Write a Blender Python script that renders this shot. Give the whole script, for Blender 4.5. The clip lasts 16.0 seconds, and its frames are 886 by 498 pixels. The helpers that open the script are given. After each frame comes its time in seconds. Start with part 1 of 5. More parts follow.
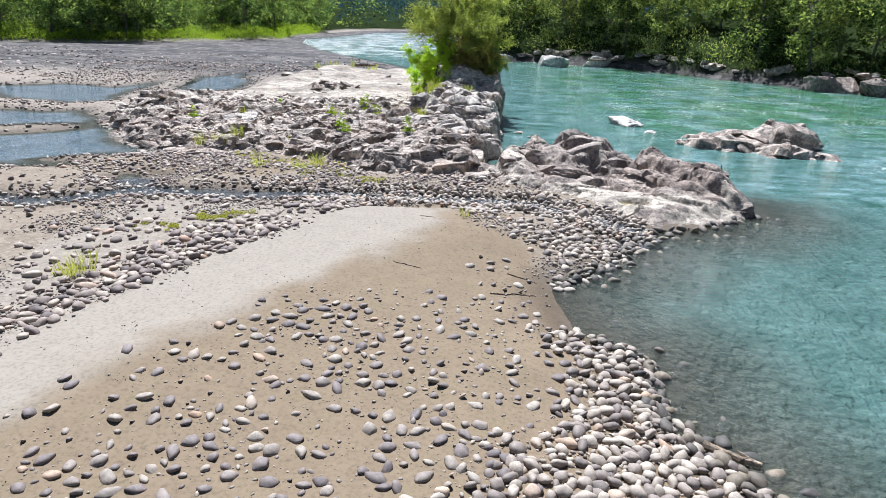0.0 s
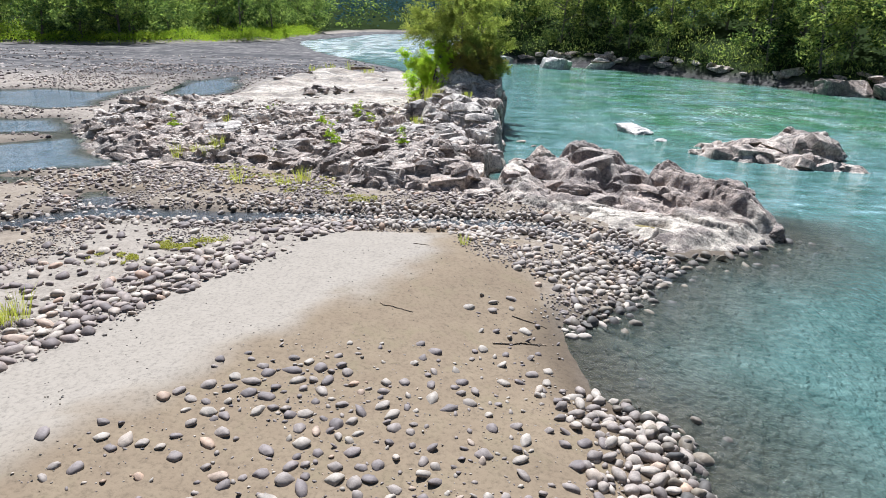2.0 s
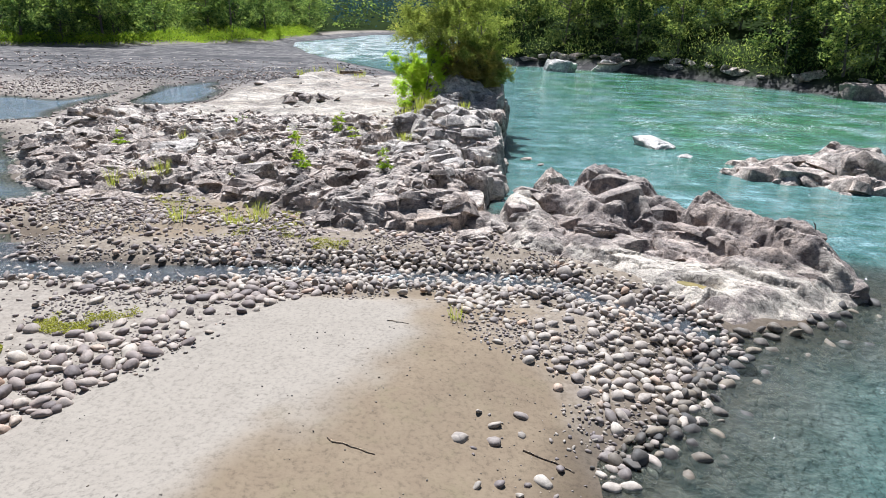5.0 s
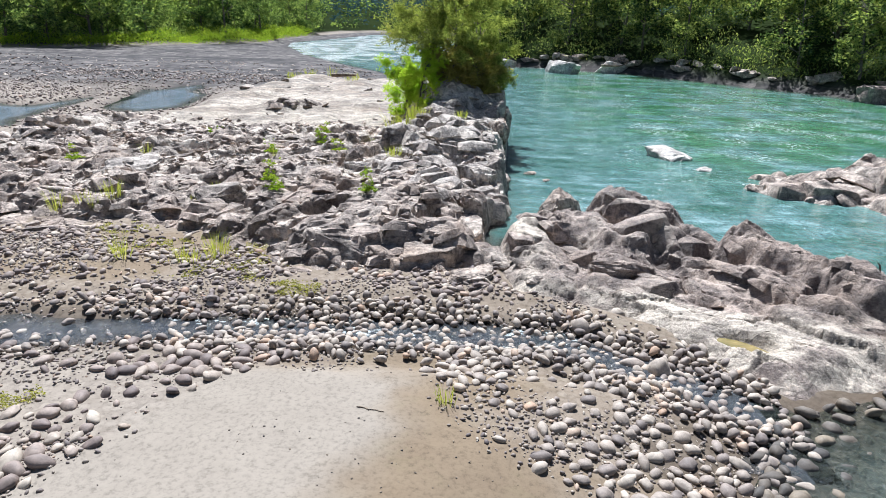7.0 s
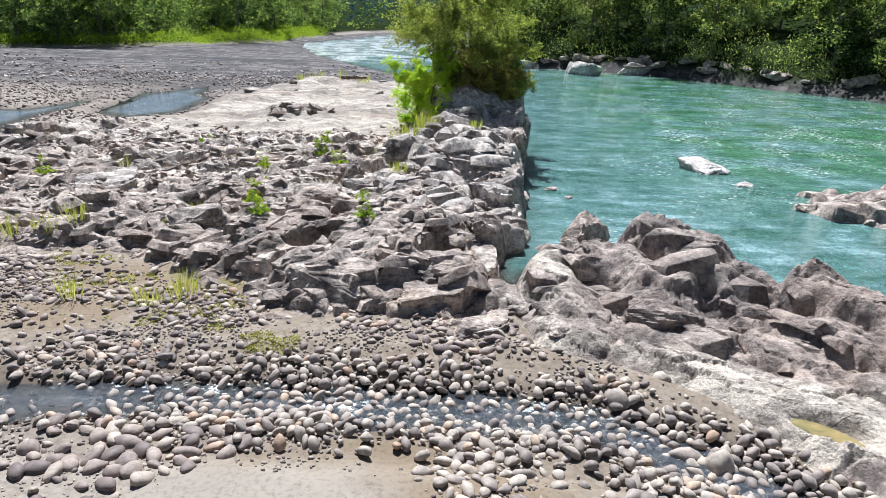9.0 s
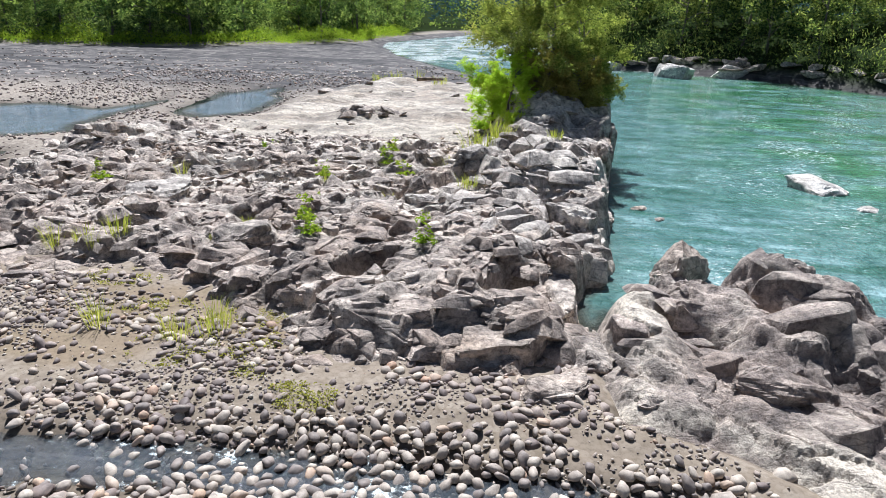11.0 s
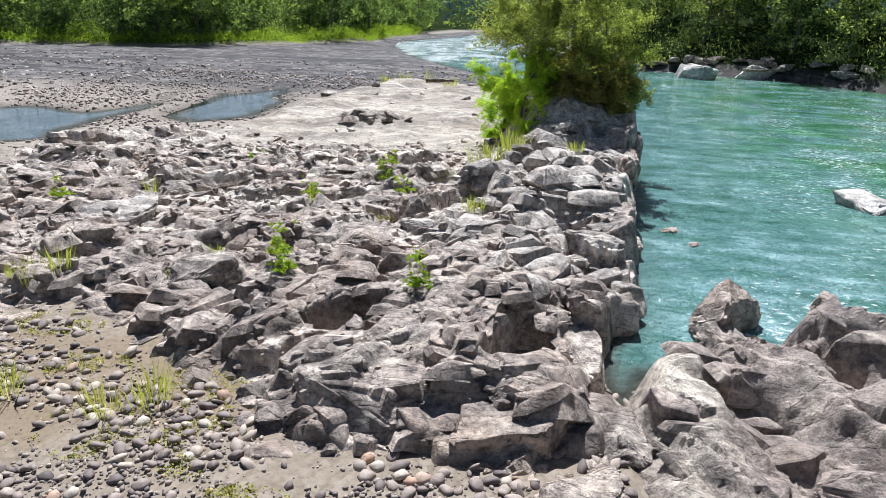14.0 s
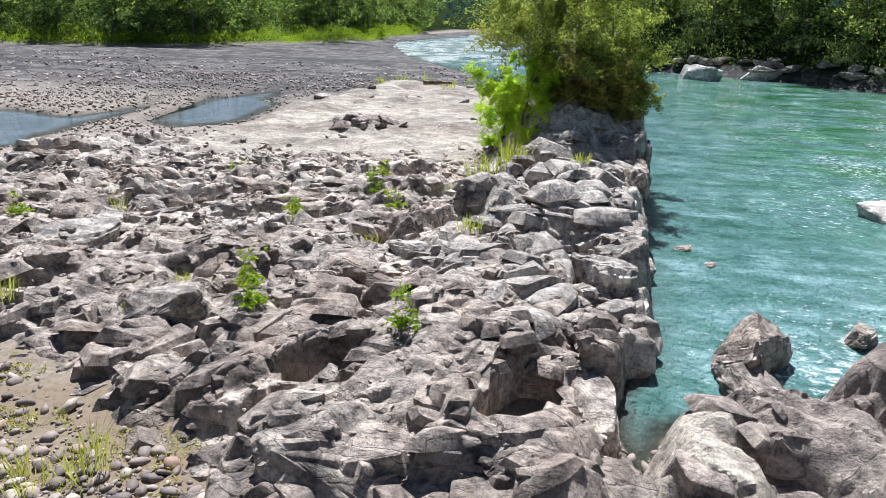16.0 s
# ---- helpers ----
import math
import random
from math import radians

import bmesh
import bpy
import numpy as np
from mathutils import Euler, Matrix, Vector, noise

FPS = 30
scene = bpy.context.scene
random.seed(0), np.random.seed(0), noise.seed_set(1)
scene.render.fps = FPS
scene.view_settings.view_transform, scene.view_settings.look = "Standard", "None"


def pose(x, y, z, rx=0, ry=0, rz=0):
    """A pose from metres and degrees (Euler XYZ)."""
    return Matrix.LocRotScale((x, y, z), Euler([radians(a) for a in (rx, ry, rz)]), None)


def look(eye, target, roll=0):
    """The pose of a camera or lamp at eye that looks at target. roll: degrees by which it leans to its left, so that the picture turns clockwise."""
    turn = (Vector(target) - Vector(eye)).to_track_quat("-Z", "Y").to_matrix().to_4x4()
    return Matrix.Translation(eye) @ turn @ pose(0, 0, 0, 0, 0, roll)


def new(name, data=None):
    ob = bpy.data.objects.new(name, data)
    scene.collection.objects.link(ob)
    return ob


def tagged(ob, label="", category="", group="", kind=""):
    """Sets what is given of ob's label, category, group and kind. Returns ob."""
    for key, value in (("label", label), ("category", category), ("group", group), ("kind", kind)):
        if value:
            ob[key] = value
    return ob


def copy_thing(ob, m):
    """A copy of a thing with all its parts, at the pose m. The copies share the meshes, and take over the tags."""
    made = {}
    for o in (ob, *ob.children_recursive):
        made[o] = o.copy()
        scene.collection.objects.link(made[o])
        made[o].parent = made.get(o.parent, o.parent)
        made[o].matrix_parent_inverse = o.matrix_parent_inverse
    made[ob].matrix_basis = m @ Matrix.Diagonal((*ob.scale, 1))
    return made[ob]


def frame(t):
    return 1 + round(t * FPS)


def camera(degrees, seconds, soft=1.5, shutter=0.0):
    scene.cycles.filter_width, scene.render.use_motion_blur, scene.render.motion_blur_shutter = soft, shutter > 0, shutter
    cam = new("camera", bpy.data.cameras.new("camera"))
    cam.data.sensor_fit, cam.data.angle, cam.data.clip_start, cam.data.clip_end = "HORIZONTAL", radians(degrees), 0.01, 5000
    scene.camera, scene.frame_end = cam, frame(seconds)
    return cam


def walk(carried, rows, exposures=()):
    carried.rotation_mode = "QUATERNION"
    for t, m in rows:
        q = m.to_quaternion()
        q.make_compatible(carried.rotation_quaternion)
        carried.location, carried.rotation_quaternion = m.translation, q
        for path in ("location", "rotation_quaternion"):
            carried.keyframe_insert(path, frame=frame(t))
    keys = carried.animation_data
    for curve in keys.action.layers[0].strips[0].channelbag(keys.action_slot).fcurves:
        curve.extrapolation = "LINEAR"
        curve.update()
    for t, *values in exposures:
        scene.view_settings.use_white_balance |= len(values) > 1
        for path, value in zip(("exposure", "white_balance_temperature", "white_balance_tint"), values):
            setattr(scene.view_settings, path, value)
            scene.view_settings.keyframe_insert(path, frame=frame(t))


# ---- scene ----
cam = camera(67.9, 16.0, 0.85)
METRES, EYE, TILT, LEAN, TURN = 27.12, 8.0, 0.0, 0.0, 0.0
ROWS = [
    (0.0, 0.0, 0.0, 0.0, 0.73, -19.78, -2.02),
    (0.5, 0.0002, 0.0227, 0.0035, 0.73, -19.77, -2.02),
    (1.0, 0.0007, 0.052, 0.0037, 0.73, -19.76, -2.01),
    (1.5, 0.0019, 0.0856, 0.0031, 0.74, -19.75, -2.0),
    (2.0, 0.0043, 0.1219, 0.0018, 0.75, -19.73, -1.99),
    (2.5, 0.0064, 0.1605, 0.0013, 0.76, -19.72, -1.98),
    (3.0, 0.0079, 0.2016, 0.0003, 0.77, -19.71, -1.97),
    (3.5, 0.0112, 0.2429, 0.0001, 0.78, -19.71, -1.97),
    (4.0, 0.0136, 0.2847, -0.0005, 0.78, -19.7, -1.95),
    (6.5, 0.0255, 0.4866, -0.0026, 0.82, -19.7, -1.88),
    (7.0, 0.0277, 0.5242, -0.0025, 0.82, -19.71, -1.88),
    (7.5, 0.0301, 0.5608, -0.0032, 0.82, -19.7, -1.87),
    (8.0, 0.0325, 0.5966, -0.0041, 0.82, -19.69, -1.86),
    (8.5, 0.0349, 0.6315, -0.0043, 0.86, -19.7, -1.84),
    (9.0, 0.0359, 0.6645, -0.0048, 2.32, -19.76, -1.85),
    (9.5, 0.0366, 0.6957, -0.0052, 4.34, -19.82, -1.82),
    (12.0, 0.0338, 0.8261, -0.0087, 10.35, -20.06, -1.68),
    (12.5, 0.033, 0.8491, -0.0096, 10.36, -20.07, -1.66),
    (13.0, 0.0314, 0.8714, -0.0103, 10.37, -20.07, -1.64),
    (13.5, 0.0298, 0.8929, -0.0116, 10.37, -20.07, -1.63),
    (14.0, 0.0284, 0.9147, -0.012, 10.38, -20.08, -1.63),
    (14.5, 0.0271, 0.9356, -0.0122, 10.39, -20.09, -1.63),
    (15.0, 0.0256, 0.9559, -0.0127, 10.39, -20.09, -1.62),
    (15.5, 0.0247, 0.9773, -0.0114, 10.41, -20.1, -1.61),
    (16.0, 0.0219, 0.9979, -0.0122, 10.42, -20.11, -1.62),
]
walk(cam, [(t, pose(0, 0, EYE, TILT, LEAN, TURN) @ pose(METRES * x, METRES * y, METRES * z, 90 + pitch, roll, yaw)) for t, x, y, z, yaw, pitch, roll in ROWS],
     [(0.0, 1.07, 5740, 10), (16.0, 0.94, 5800, 10)])

# ---- world, sun, exposure ----
SUN_AZ, SUN_EL = -12.0, 57.0     # degrees clockwise from +y, degrees above the horizon
sun_dir = Vector((math.sin(radians(SUN_AZ)) * math.cos(radians(SUN_EL)),
                  math.cos(radians(SUN_AZ)) * math.cos(radians(SUN_EL)), math.sin(radians(SUN_EL))))
world = bpy.data.worlds.new("sky")
scene.world = world
world.use_nodes = True
wn = world.node_tree
sky = wn.nodes.new("ShaderNodeTexSky")
sky.sky_type, sky.sun_disc = "NISHITA", False
sky.sun_elevation, sky.sun_rotation = radians(SUN_EL), radians(SUN_AZ)
wn.links.new(sky.outputs[0], wn.nodes["Background"].inputs[0])
wn.nodes["Background"].inputs[1].default_value = 0.034
sun_data = bpy.data.lights.new("sun", "SUN")
sun_data.energy, sun_data.angle, sun_data.color = 5.0, radians(0.53), (1.0, 0.975, 0.945)
sun = new("sun", sun_data)
sun.matrix_world = look(sun_dir * 300, (0, 0, 0))

# ---- small maths ----
WATER = -0.75


def hash01(i, j, k):
    n = (np.asarray(i, np.int64) * 374761393 + np.asarray(j, np.int64) * 668265263 + k * 1442695041) & 0xFFFFFFFF
    n = ((n ^ (n >> 13)) * 1274126177) & 0xFFFFFFFF
    n = ((n ^ (n >> 16)) * 2246822519) & 0xFFFFFFFF
    return ((n ^ (n >> 15)) & 0xFFFFFF) / float(0x1000000)


def vnoise(x, y, seed=0):
    i, j = np.floor(x), np.floor(y)
    u, v = x - i, y - j
    i, j = i.astype(np.int64), j.astype(np.int64)
    u, v = u * u * (3 - 2 * u), v * v * (3 - 2 * v)
    a, b = hash01(i, j, seed), hash01(i + 1, j, seed)
    c, d = hash01(i, j + 1, seed), hash01(i + 1, j + 1, seed)
    return (a + (b - a) * u + (c - a) * v + (a - b - c + d) * u * v) * 2 - 1


def fbm(x, y, seed=0, octaves=4):
    total, amp = 0.0, 0.5
    for o in range(octaves):
        total = total + amp * vnoise(x, y, seed + o)
        x, y, amp = x * 2.03 + 7.1, y * 2.03 - 3.3, amp * 0.5
    return total


def facets(x, y, size, seed, turn=0.0, stretch=1.0, tilt=0.25, dip=(0.0, 0.0), step=0.2, bevel=0.17):
    """Broken blocks: a tilted plane for each cell; also the distance from the joint."""
    c, s = math.cos(radians(turn)), math.sin(radians(turn))
    u, v = (x * c + y * s) / (size * stretch), (-x * s + y * c) / size
    i0, j0 = np.floor(u).astype(np.int64), np.floor(v).astype(np.int64)
    d1, d2 = np.full(np.shape(x), 9.0), np.full(np.shape(x), 9.0)
    best, second = np.zeros(np.shape(x)), np.zeros(np.shape(x))
    for di in (-1, 0, 1):
        for dj in (-1, 0, 1):
            i, j = i0 + di, j0 + dj
            pu, pv = i + 0.1 + 0.8 * hash01(i, j, seed), j + 0.1 + 0.8 * hash01(i, j, seed + 1)
            d = np.hypot(u - pu, v - pv)
            ox, oy = (u - pu) * size * stretch, (v - pv) * size
            wx, wy = ox * c - oy * s, ox * s + oy * c
            rise = hash01(i, j, seed + 2) * 2 - 1
            h = 1.5 * rise * np.abs(rise) * step * size + wx * (dip[0] + tilt * (hash01(i, j, seed + 3) * 2 - 1)) \
                + wy * (dip[1] + tilt * (hash01(i, j, seed + 4) * 2 - 1))
            near = d < d1
            second = np.where(near, best, np.where(d < d2, h, second))
            d2 = np.where(near, d1, np.minimum(d2, d))
            best = np.where(near, h, best)
            d1 = np.where(near, d, d1)
    edge = d2 - d1
    share = 0.5 * np.clip(1 - edge / min(0.5, bevel / size), 0, 1)
    return best + (second - best) * share, edge


def piled(x, y, size, seed, turn=0.0, stretch=1.0, tilt=0.25, dip=(0.0, 0.0), step=0.25, steep=1.6):
    """Piled blocks: the upper outline of many tilted, steep-sided slabs."""
    c, s = math.cos(radians(turn)), math.sin(radians(turn))
    u, v = (x * c + y * s) / (size * stretch), (-x * s + y * c) / size
    i0, j0 = np.floor(u).astype(np.int64), np.floor(v).astype(np.int64)
    best = np.full(np.shape(x), -9.0)
    for di in (-1, 0, 1):
        for dj in (-1, 0, 1):
            i, j = i0 + di, j0 + dj
            h0, h1, h2, h3, h4, h5, h6 = (hash01(i, j, seed + q) for q in range(7))
            ox, oy = (u - (i + 0.1 + 0.8 * h0)) * stretch, v - (j + 0.1 + 0.8 * h1)
            a = (h5 - 0.5) * 1.3
            p, q = ox * np.cos(a) + oy * np.sin(a), -ox * np.sin(a) + oy * np.cos(a)
            side = np.maximum(np.maximum(np.abs(p) - (0.34 + 0.3 * h6) * stretch, np.abs(q) - (0.28 + 0.25 * h4)), 0.75 * (np.abs(p) / stretch + np.abs(q)) - 0.5)
            wx, wy = (ox * c - oy * s) * size, (ox * s + oy * c) * size
            top = (h2 * 2 - 1) * step * size + wx * (dip[0] + tilt * (h3 * 2 - 1)) + wy * (dip[1] + tilt * (h4 * 2 - 1))
            best = np.maximum(best, top - steep * size * np.maximum(side, 0) - 0.12 * size * np.maximum(side + 0.12, 0))
    return best


def smooth(a, b, x):
    t = np.clip((x - a) / (b - a), 0, 1)
    return t * t * (3 - 2 * t)


def inside(points, x, y):
    """Distance from a closed outline, positive within."""
    x, y = np.asarray(x, float), np.asarray(y, float)
    best, odd = np.full(x.shape, 1e9), np.zeros(x.shape, bool)
    for (ax, ay), (bx, by) in zip(points, points[1:] + points[:1]):
        dx, dy = bx - ax, by - ay
        k = np.clip(((x - ax) * dx + (y - ay) * dy) / (dx * dx + dy * dy + 1e-9), 0, 1)
        best = np.minimum(best, np.hypot(x - ax - k * dx, y - ay - k * dy))
        cross = (ay > y) != (by > y)
        odd ^= cross & (x < ax + (y - ay) * dx / (dy if abs(dy) > 1e-9 else 1e-9))
    return np.where(odd, best, -best)


def along(points, x, y):
    """Distance from an open line."""
    best = np.full(np.shape(x), 1e9)
    for (ax, ay), (bx, by) in zip(points, points[1:]):
        dx, dy = bx - ax, by - ay
        k = np.clip(((x - ax) * dx + (y - ay) * dy) / (dx * dx + dy * dy), 0, 1)
        best = np.minimum(best, np.hypot(x - ax - k * dx, y - ay - k * dy))
    return best


def bell(x, y, cx, cy, rx, ry, turn=0.0):
    c, s = math.cos(radians(turn)), math.sin(radians(turn))
    u, v = ((x - cx) * c + (y - cy) * s) / rx, (-(x - cx) * s + (y - cy) * c) / ry
    return np.exp(-(u * u + v * v))


# ---- plan ----
BAR = [(8, -300), (6.9, 0), (6.5, 8), (6.15, 10.6), (5.7, 11.7), (5.2, 12.5), (4.95, 13.4), (5.1, 14.4), (5.25, 15.6), (5.0, 16.3), (4.4, 16.9), (3.95, 17.8), (3.75, 19.0),
       (3.65, 20.4), (3.8, 21.4), (4.5, 21.9), (5.5, 22.8), (6.6, 24.3), (7.6, 25.6), (8.0, 26.8), (9.8, 27.9), (11.9, 28.6), (13.0, 30.2),
       (14.6, 31.0), (14.6, 33.2), (13.0, 36.4), (10.6, 38.4), (8.8, 40.8), (5.2, 40.2), (3.4, 39.8), (2.7, 38.2), (2.4, 39.2), (2.3, 41.0), (3.0, 42.0), (3.4, 47.0),
       (3.6, 51.0), (4.2, 57.0), (4.6, 64.0), (3.5, 75.0), (-2, 95), (-9, 115), (-18, 130), (-28, 150), (-38, 178), (-42, 199),
       (-36, 230), (-30, 275), (-16, 296), (60, 330), (500, 430), (1500, 500), (1500, 3000), (-3000, 3000), (-3000, -300)]
RIGHT_BANK = [(400, -300), (110, 30), (80, 72), (62, 90), (53, 100), (50, 107), (42, 115), (33, 129), (22, 134), (10, 139),
              (3, 155), (0, 190), (10, 235), (70, 280), (500, 350), (1500, 400), (3000, 400), (3000, -300)]
LEFT_FOREST = [(-3000, 90), (-140, 118), (-86, 130), (-68, 138), (-53, 160), (-44, 182), (-46, 200), (-44, 228), (-36, 280),
               (-20, 304), (60, 338), (500, 440), (1500, 520), (1500, 3000), (-3000, 3000)]
SAND_BAR = [(-12.5, -60), (-10.5, 4), (-10.2, 11), (-10.6, 15), (-8.8, 18.6), (-8.0, 21.2), (-6.3, 24.2), (-4.7, 27.0), (-3.6, 28.1),
            (-1.0, 28.4), (0.4, 27.7), (1.4, 25.8), (2.9, 24.3), (3.4, 22.2), (3.5, 19.5), (4.2, 17.0), (5.2, 15), (5.4, 9), (6, -60)]
CREEK = [(-24, 27.5), (-17.5, 27.5), (-14.5, 30), (-10, 29.9), (-6, 30.4), (-2, 30.6), (1.5, 30.7), (4.2, 30.4), (6.4, 29.2), (8.4, 27.6)]
POND_FAR = [(-47, 66), (-41, 71.5), (-35, 70), (-33.5, 76), (-35, 82), (-31.5, 76), (-31, 65), (-30.2, 60), (-33.0, 57.5), (-40.5, 59.5)]
POND_SLAB = [(-28.3, 70), (-31.0, 82.5), (-27.0, 90.5), (-24.6, 84), (-23.0, 78), (-22.0, 72), (-25.0, 67.4)]
POND_NEAR = [(-40, 51), (-29, 54), (-24.4, 47), (-21, 42.6), (-17.6, 38.8), (-20.2, 37.0), (-20.4, 34.2), (-26, 34.4), (-40, 40)]
POND_RILL = [(-17.6, 33.6), (-15.8, 34.4), (-14.4, 32.2), (-14.0, 30.6), (-15.6, 30.4), (-17.4, 31.6)]
LEDGE_LINE = [(2.3, 36.6), (2.7, 33.6), (5.2, 32.7), (7.0, 31.4), (8.2, 28.9), (9.4, 28.1), (10.6, 28.6), (12.2, 28.9), (13.6, 29.8), (14.9, 30.6),
              (14.7, 33.2), (13.2, 36.2), (11.0, 38.0), (8.9, 40.4), (5.2, 40.0), (3.5, 39.6), (2.9, 38.2)]
OUTCROP = [(-25.2, 47.5), (-21.6, 41.0), (-16.8, 38.0), (-14.5, 37.0), (-10.7, 37.8), (-6.7, 36.0), (-4.4, 34.0), (-2.8, 33.5),
           (-1.2, 34.6), (1.1, 34.1), (2.6, 35.2), (2.5, 38.0), (2.4, 40.6), (3.3, 41.9), (3.5, 47), (3.7, 51.5), (4.3, 57), (4.7, 64),
           (3.4, 74), (-3, 90), (-10, 98), (-19, 98), (-22.5, 82), (-21.5, 66), (-22.5, 62), (-25.5, 63), (-28.5, 58.5)]


def creek_level(x):
    return np.interp(x, [-24, -12, 0, 4, 8.4], [-0.40, -0.42, -0.5, -0.56, WATER])


def ground_height(x, y):
    d_bar = inside(BAR, x, y) + 0.22 * fbm(x / 1.6, y / 1.6, 5)
    d_right = inside(RIGHT_BANK, x, y) + 1.5 * fbm(x / 9, y / 9, 6)
    gentle = np.interp(d_bar, [-30, -10, -6, -2, 0, 1.5, 4, 9], [-4.0, -2.6, -1.55, -1.0, WATER, -0.58, -0.25, -0.2])
    sheer = np.interp(d_bar, [-30, -3, -0.8, 0, 1.5, 4, 9], [-4.0, -3.0, -1.7, WATER, -0.55, -0.25, -0.2])
    h_bar = gentle + (sheer - gentle) * smooth(33, 38, y)
    h_right = np.interp(d_right, [-30, -8, -2, 0, 1.5, 5, 12, 60, 300, 900], [-4.0, -3.0, -1.4, WATER, 0.5, 2.2, 4.5, 22, 60, 110])
    h = np.maximum(h_bar, h_right)
    h = h + 0.30 * np.clip(1 - along([(-11, 6), (-8.3, 12.5), (-5.6, 17), (-2.6, 21.2), (-0.6, 25.5)], x, y) / 5.0, 0, 1) ** 1.5
    h = h + 0.05 * fbm(x / 2.5, y / 2.5, 11) * smooth(0, 2, d_bar)
    # creek and ponds sink into the bar
    c = along(CREEK, x, y) + 0.5 * fbm(x / 1.1, y / 1.1, 23)
    h = np.minimum(h, np.where(c < 4.6, creek_level(x) - 0.16 + 0.30 * smooth(0.1, 1.5, c) + 0.9 * smooth(1.8, 4.6, c), 9))
    for k, pond in enumerate((POND_FAR, POND_SLAB, POND_NEAR, POND_RILL)):
        dp = inside(pond, x, y) + 1.4 * fbm(x / 3.5, y / 3.5, 31 + k)
        h = np.where(dp > -3, np.minimum(h, -0.5 - np.clip(dp, -3, 2) * 0.16), h)
    # sand spits in the near pond
    spit = np.maximum(bell(x, y, -29.5, 44.5, 4.6, 2.0, 30), bell(x, y, -20.5, 36.6, 2.6, 0.9, 20))
    h = np.where(spit > 0.2, np.maximum(h, -0.62 + 0.26 * spit), h)
    under = inside(LEDGE_LINE, x, y)
    h = np.where(under > 0, np.minimum(h, -0.35 - 0.5 * np.clip(under, 0, 1)), h)
    # far gravel plain, with low terraces
    far = smooth(70, 100, y) * smooth(4, 12, d_bar)
    terrace = np.floor((y + 4 * fbm(x / 40, y / 14, 41)) / 9.0)
    h = h + far * (0.22 * hash01(terrace, 0 * terrace, 43) + 0.10 * fbm(x / 9, y / 2.6, 45))
    # forested banks and hills
    d_left = inside(LEFT_FOREST, x, y)
    h = h + np.interp(d_left, [-1, 0, 4, 60, 200, 500, 1200], [0, 0, 0.6, 3, 10, 40, 120]) * smooth(-1, 0, d_left)
    return h


def graded(stops):
    """Grid lines: (from, to, step) one after the other."""
    out = []
    for a, b, s in stops:
        out.append(np.linspace(a, b, max(2, int(round((b - a) / s)) + 1))[:-1])
    return np.concatenate(out + [np.array([stops[-1][1]])])


def sheet(name, xs, ys, z, keep=None, attrs=None, material=None, shade=True, warp=None, sharp=0):
    """A mesh over a grid of lines, with point attributes."""
    nx, ny = len(xs), len(ys)
    gx, gy = np.meshgrid(xs, ys)
    if warp is not None:
        gx, gy = gx + warp[0], gy + warp[1]
    idx = np.arange(nx * ny).reshape(ny, nx)
    quads = np.stack([idx[:-1, :-1], idx[:-1, 1:], idx[1:, 1:], idx[1:, :-1]], -1).reshape(-1, 4)
    if keep is not None:
        k = keep[:-1, :-1] | keep[:-1, 1:] | keep[1:, 1:] | keep[1:, :-1]
        quads = quads[k.reshape(-1)]
    used = np.zeros(nx * ny, bool)
    used[quads.reshape(-1)] = True
    remap = np.cumsum(used) - 1
    co = np.stack([gx, gy, z], -1).reshape(-1, 3)[used]
    mesh = bpy.data.meshes.new(name)
    mesh_fill(mesh, co, remap[quads], shade)
    for key, values in (attrs or {}).items():
        a = mesh.attributes.new(key, "FLOAT", "POINT")
        a.data.foreach_set("value", np.ascontiguousarray(values.reshape(-1)[used], np.float32))
    if material:
        mesh.materials.append(material)
    if sharp:
        mesh.set_sharp_from_angle(angle=radians(sharp))
    return mesh


def mesh_fill(mesh, co, faces, shade=True):
    n, k = faces.shape
    mesh.vertices.add(len(co))
    mesh.vertices.foreach_set("co", np.ascontiguousarray(co, np.float32).reshape(-1))
    mesh.loops.add(n * k)
    mesh.loops.foreach_set("vertex_index", np.ascontiguousarray(faces, np.int32).reshape(-1))
    mesh.polygons.add(n)
    mesh.polygons.foreach_set("loop_start", np.arange(n, dtype=np.int32) * k)
    mesh.polygons.foreach_set("use_smooth", np.full(n, shade, bool))
    mesh.update(calc_edges=True)
    return mesh


def part(name, bm, material, parent, label=""):
    mesh = bpy.data.meshes.new(name)
    bm.to_mesh(mesh)
    bm.free()
    mesh.materials.append(material)
    ob = new(name, mesh)
    ob.parent = parent
    return tagged(ob, label)


# ---- materials ----
def nodes_of(name):
    m = bpy.data.materials.new(name)
    m.use_nodes = True
    t = m.node_tree
    return m, t, t.nodes["Principled BSDF"]


def node(t, kind, **values):
    n = t.nodes.new(kind)
    for key, value in values.items():
        if key in n.inputs:
            n.inputs[key].default_value = value
    return n


def ramp(t, source, stops):
    r = t.nodes.new("ShaderNodeValToRGB")
    while len(r.color_ramp.elements) < len(stops):
        r.color_ramp.elements.new(0.5)
    for e, (p, c) in zip(r.color_ramp.elements, stops):
        e.position = p
        e.color = (*c, 1) if len(c) == 3 else c
    t.links.new(source, r.inputs[0])
    return r.outputs[0]


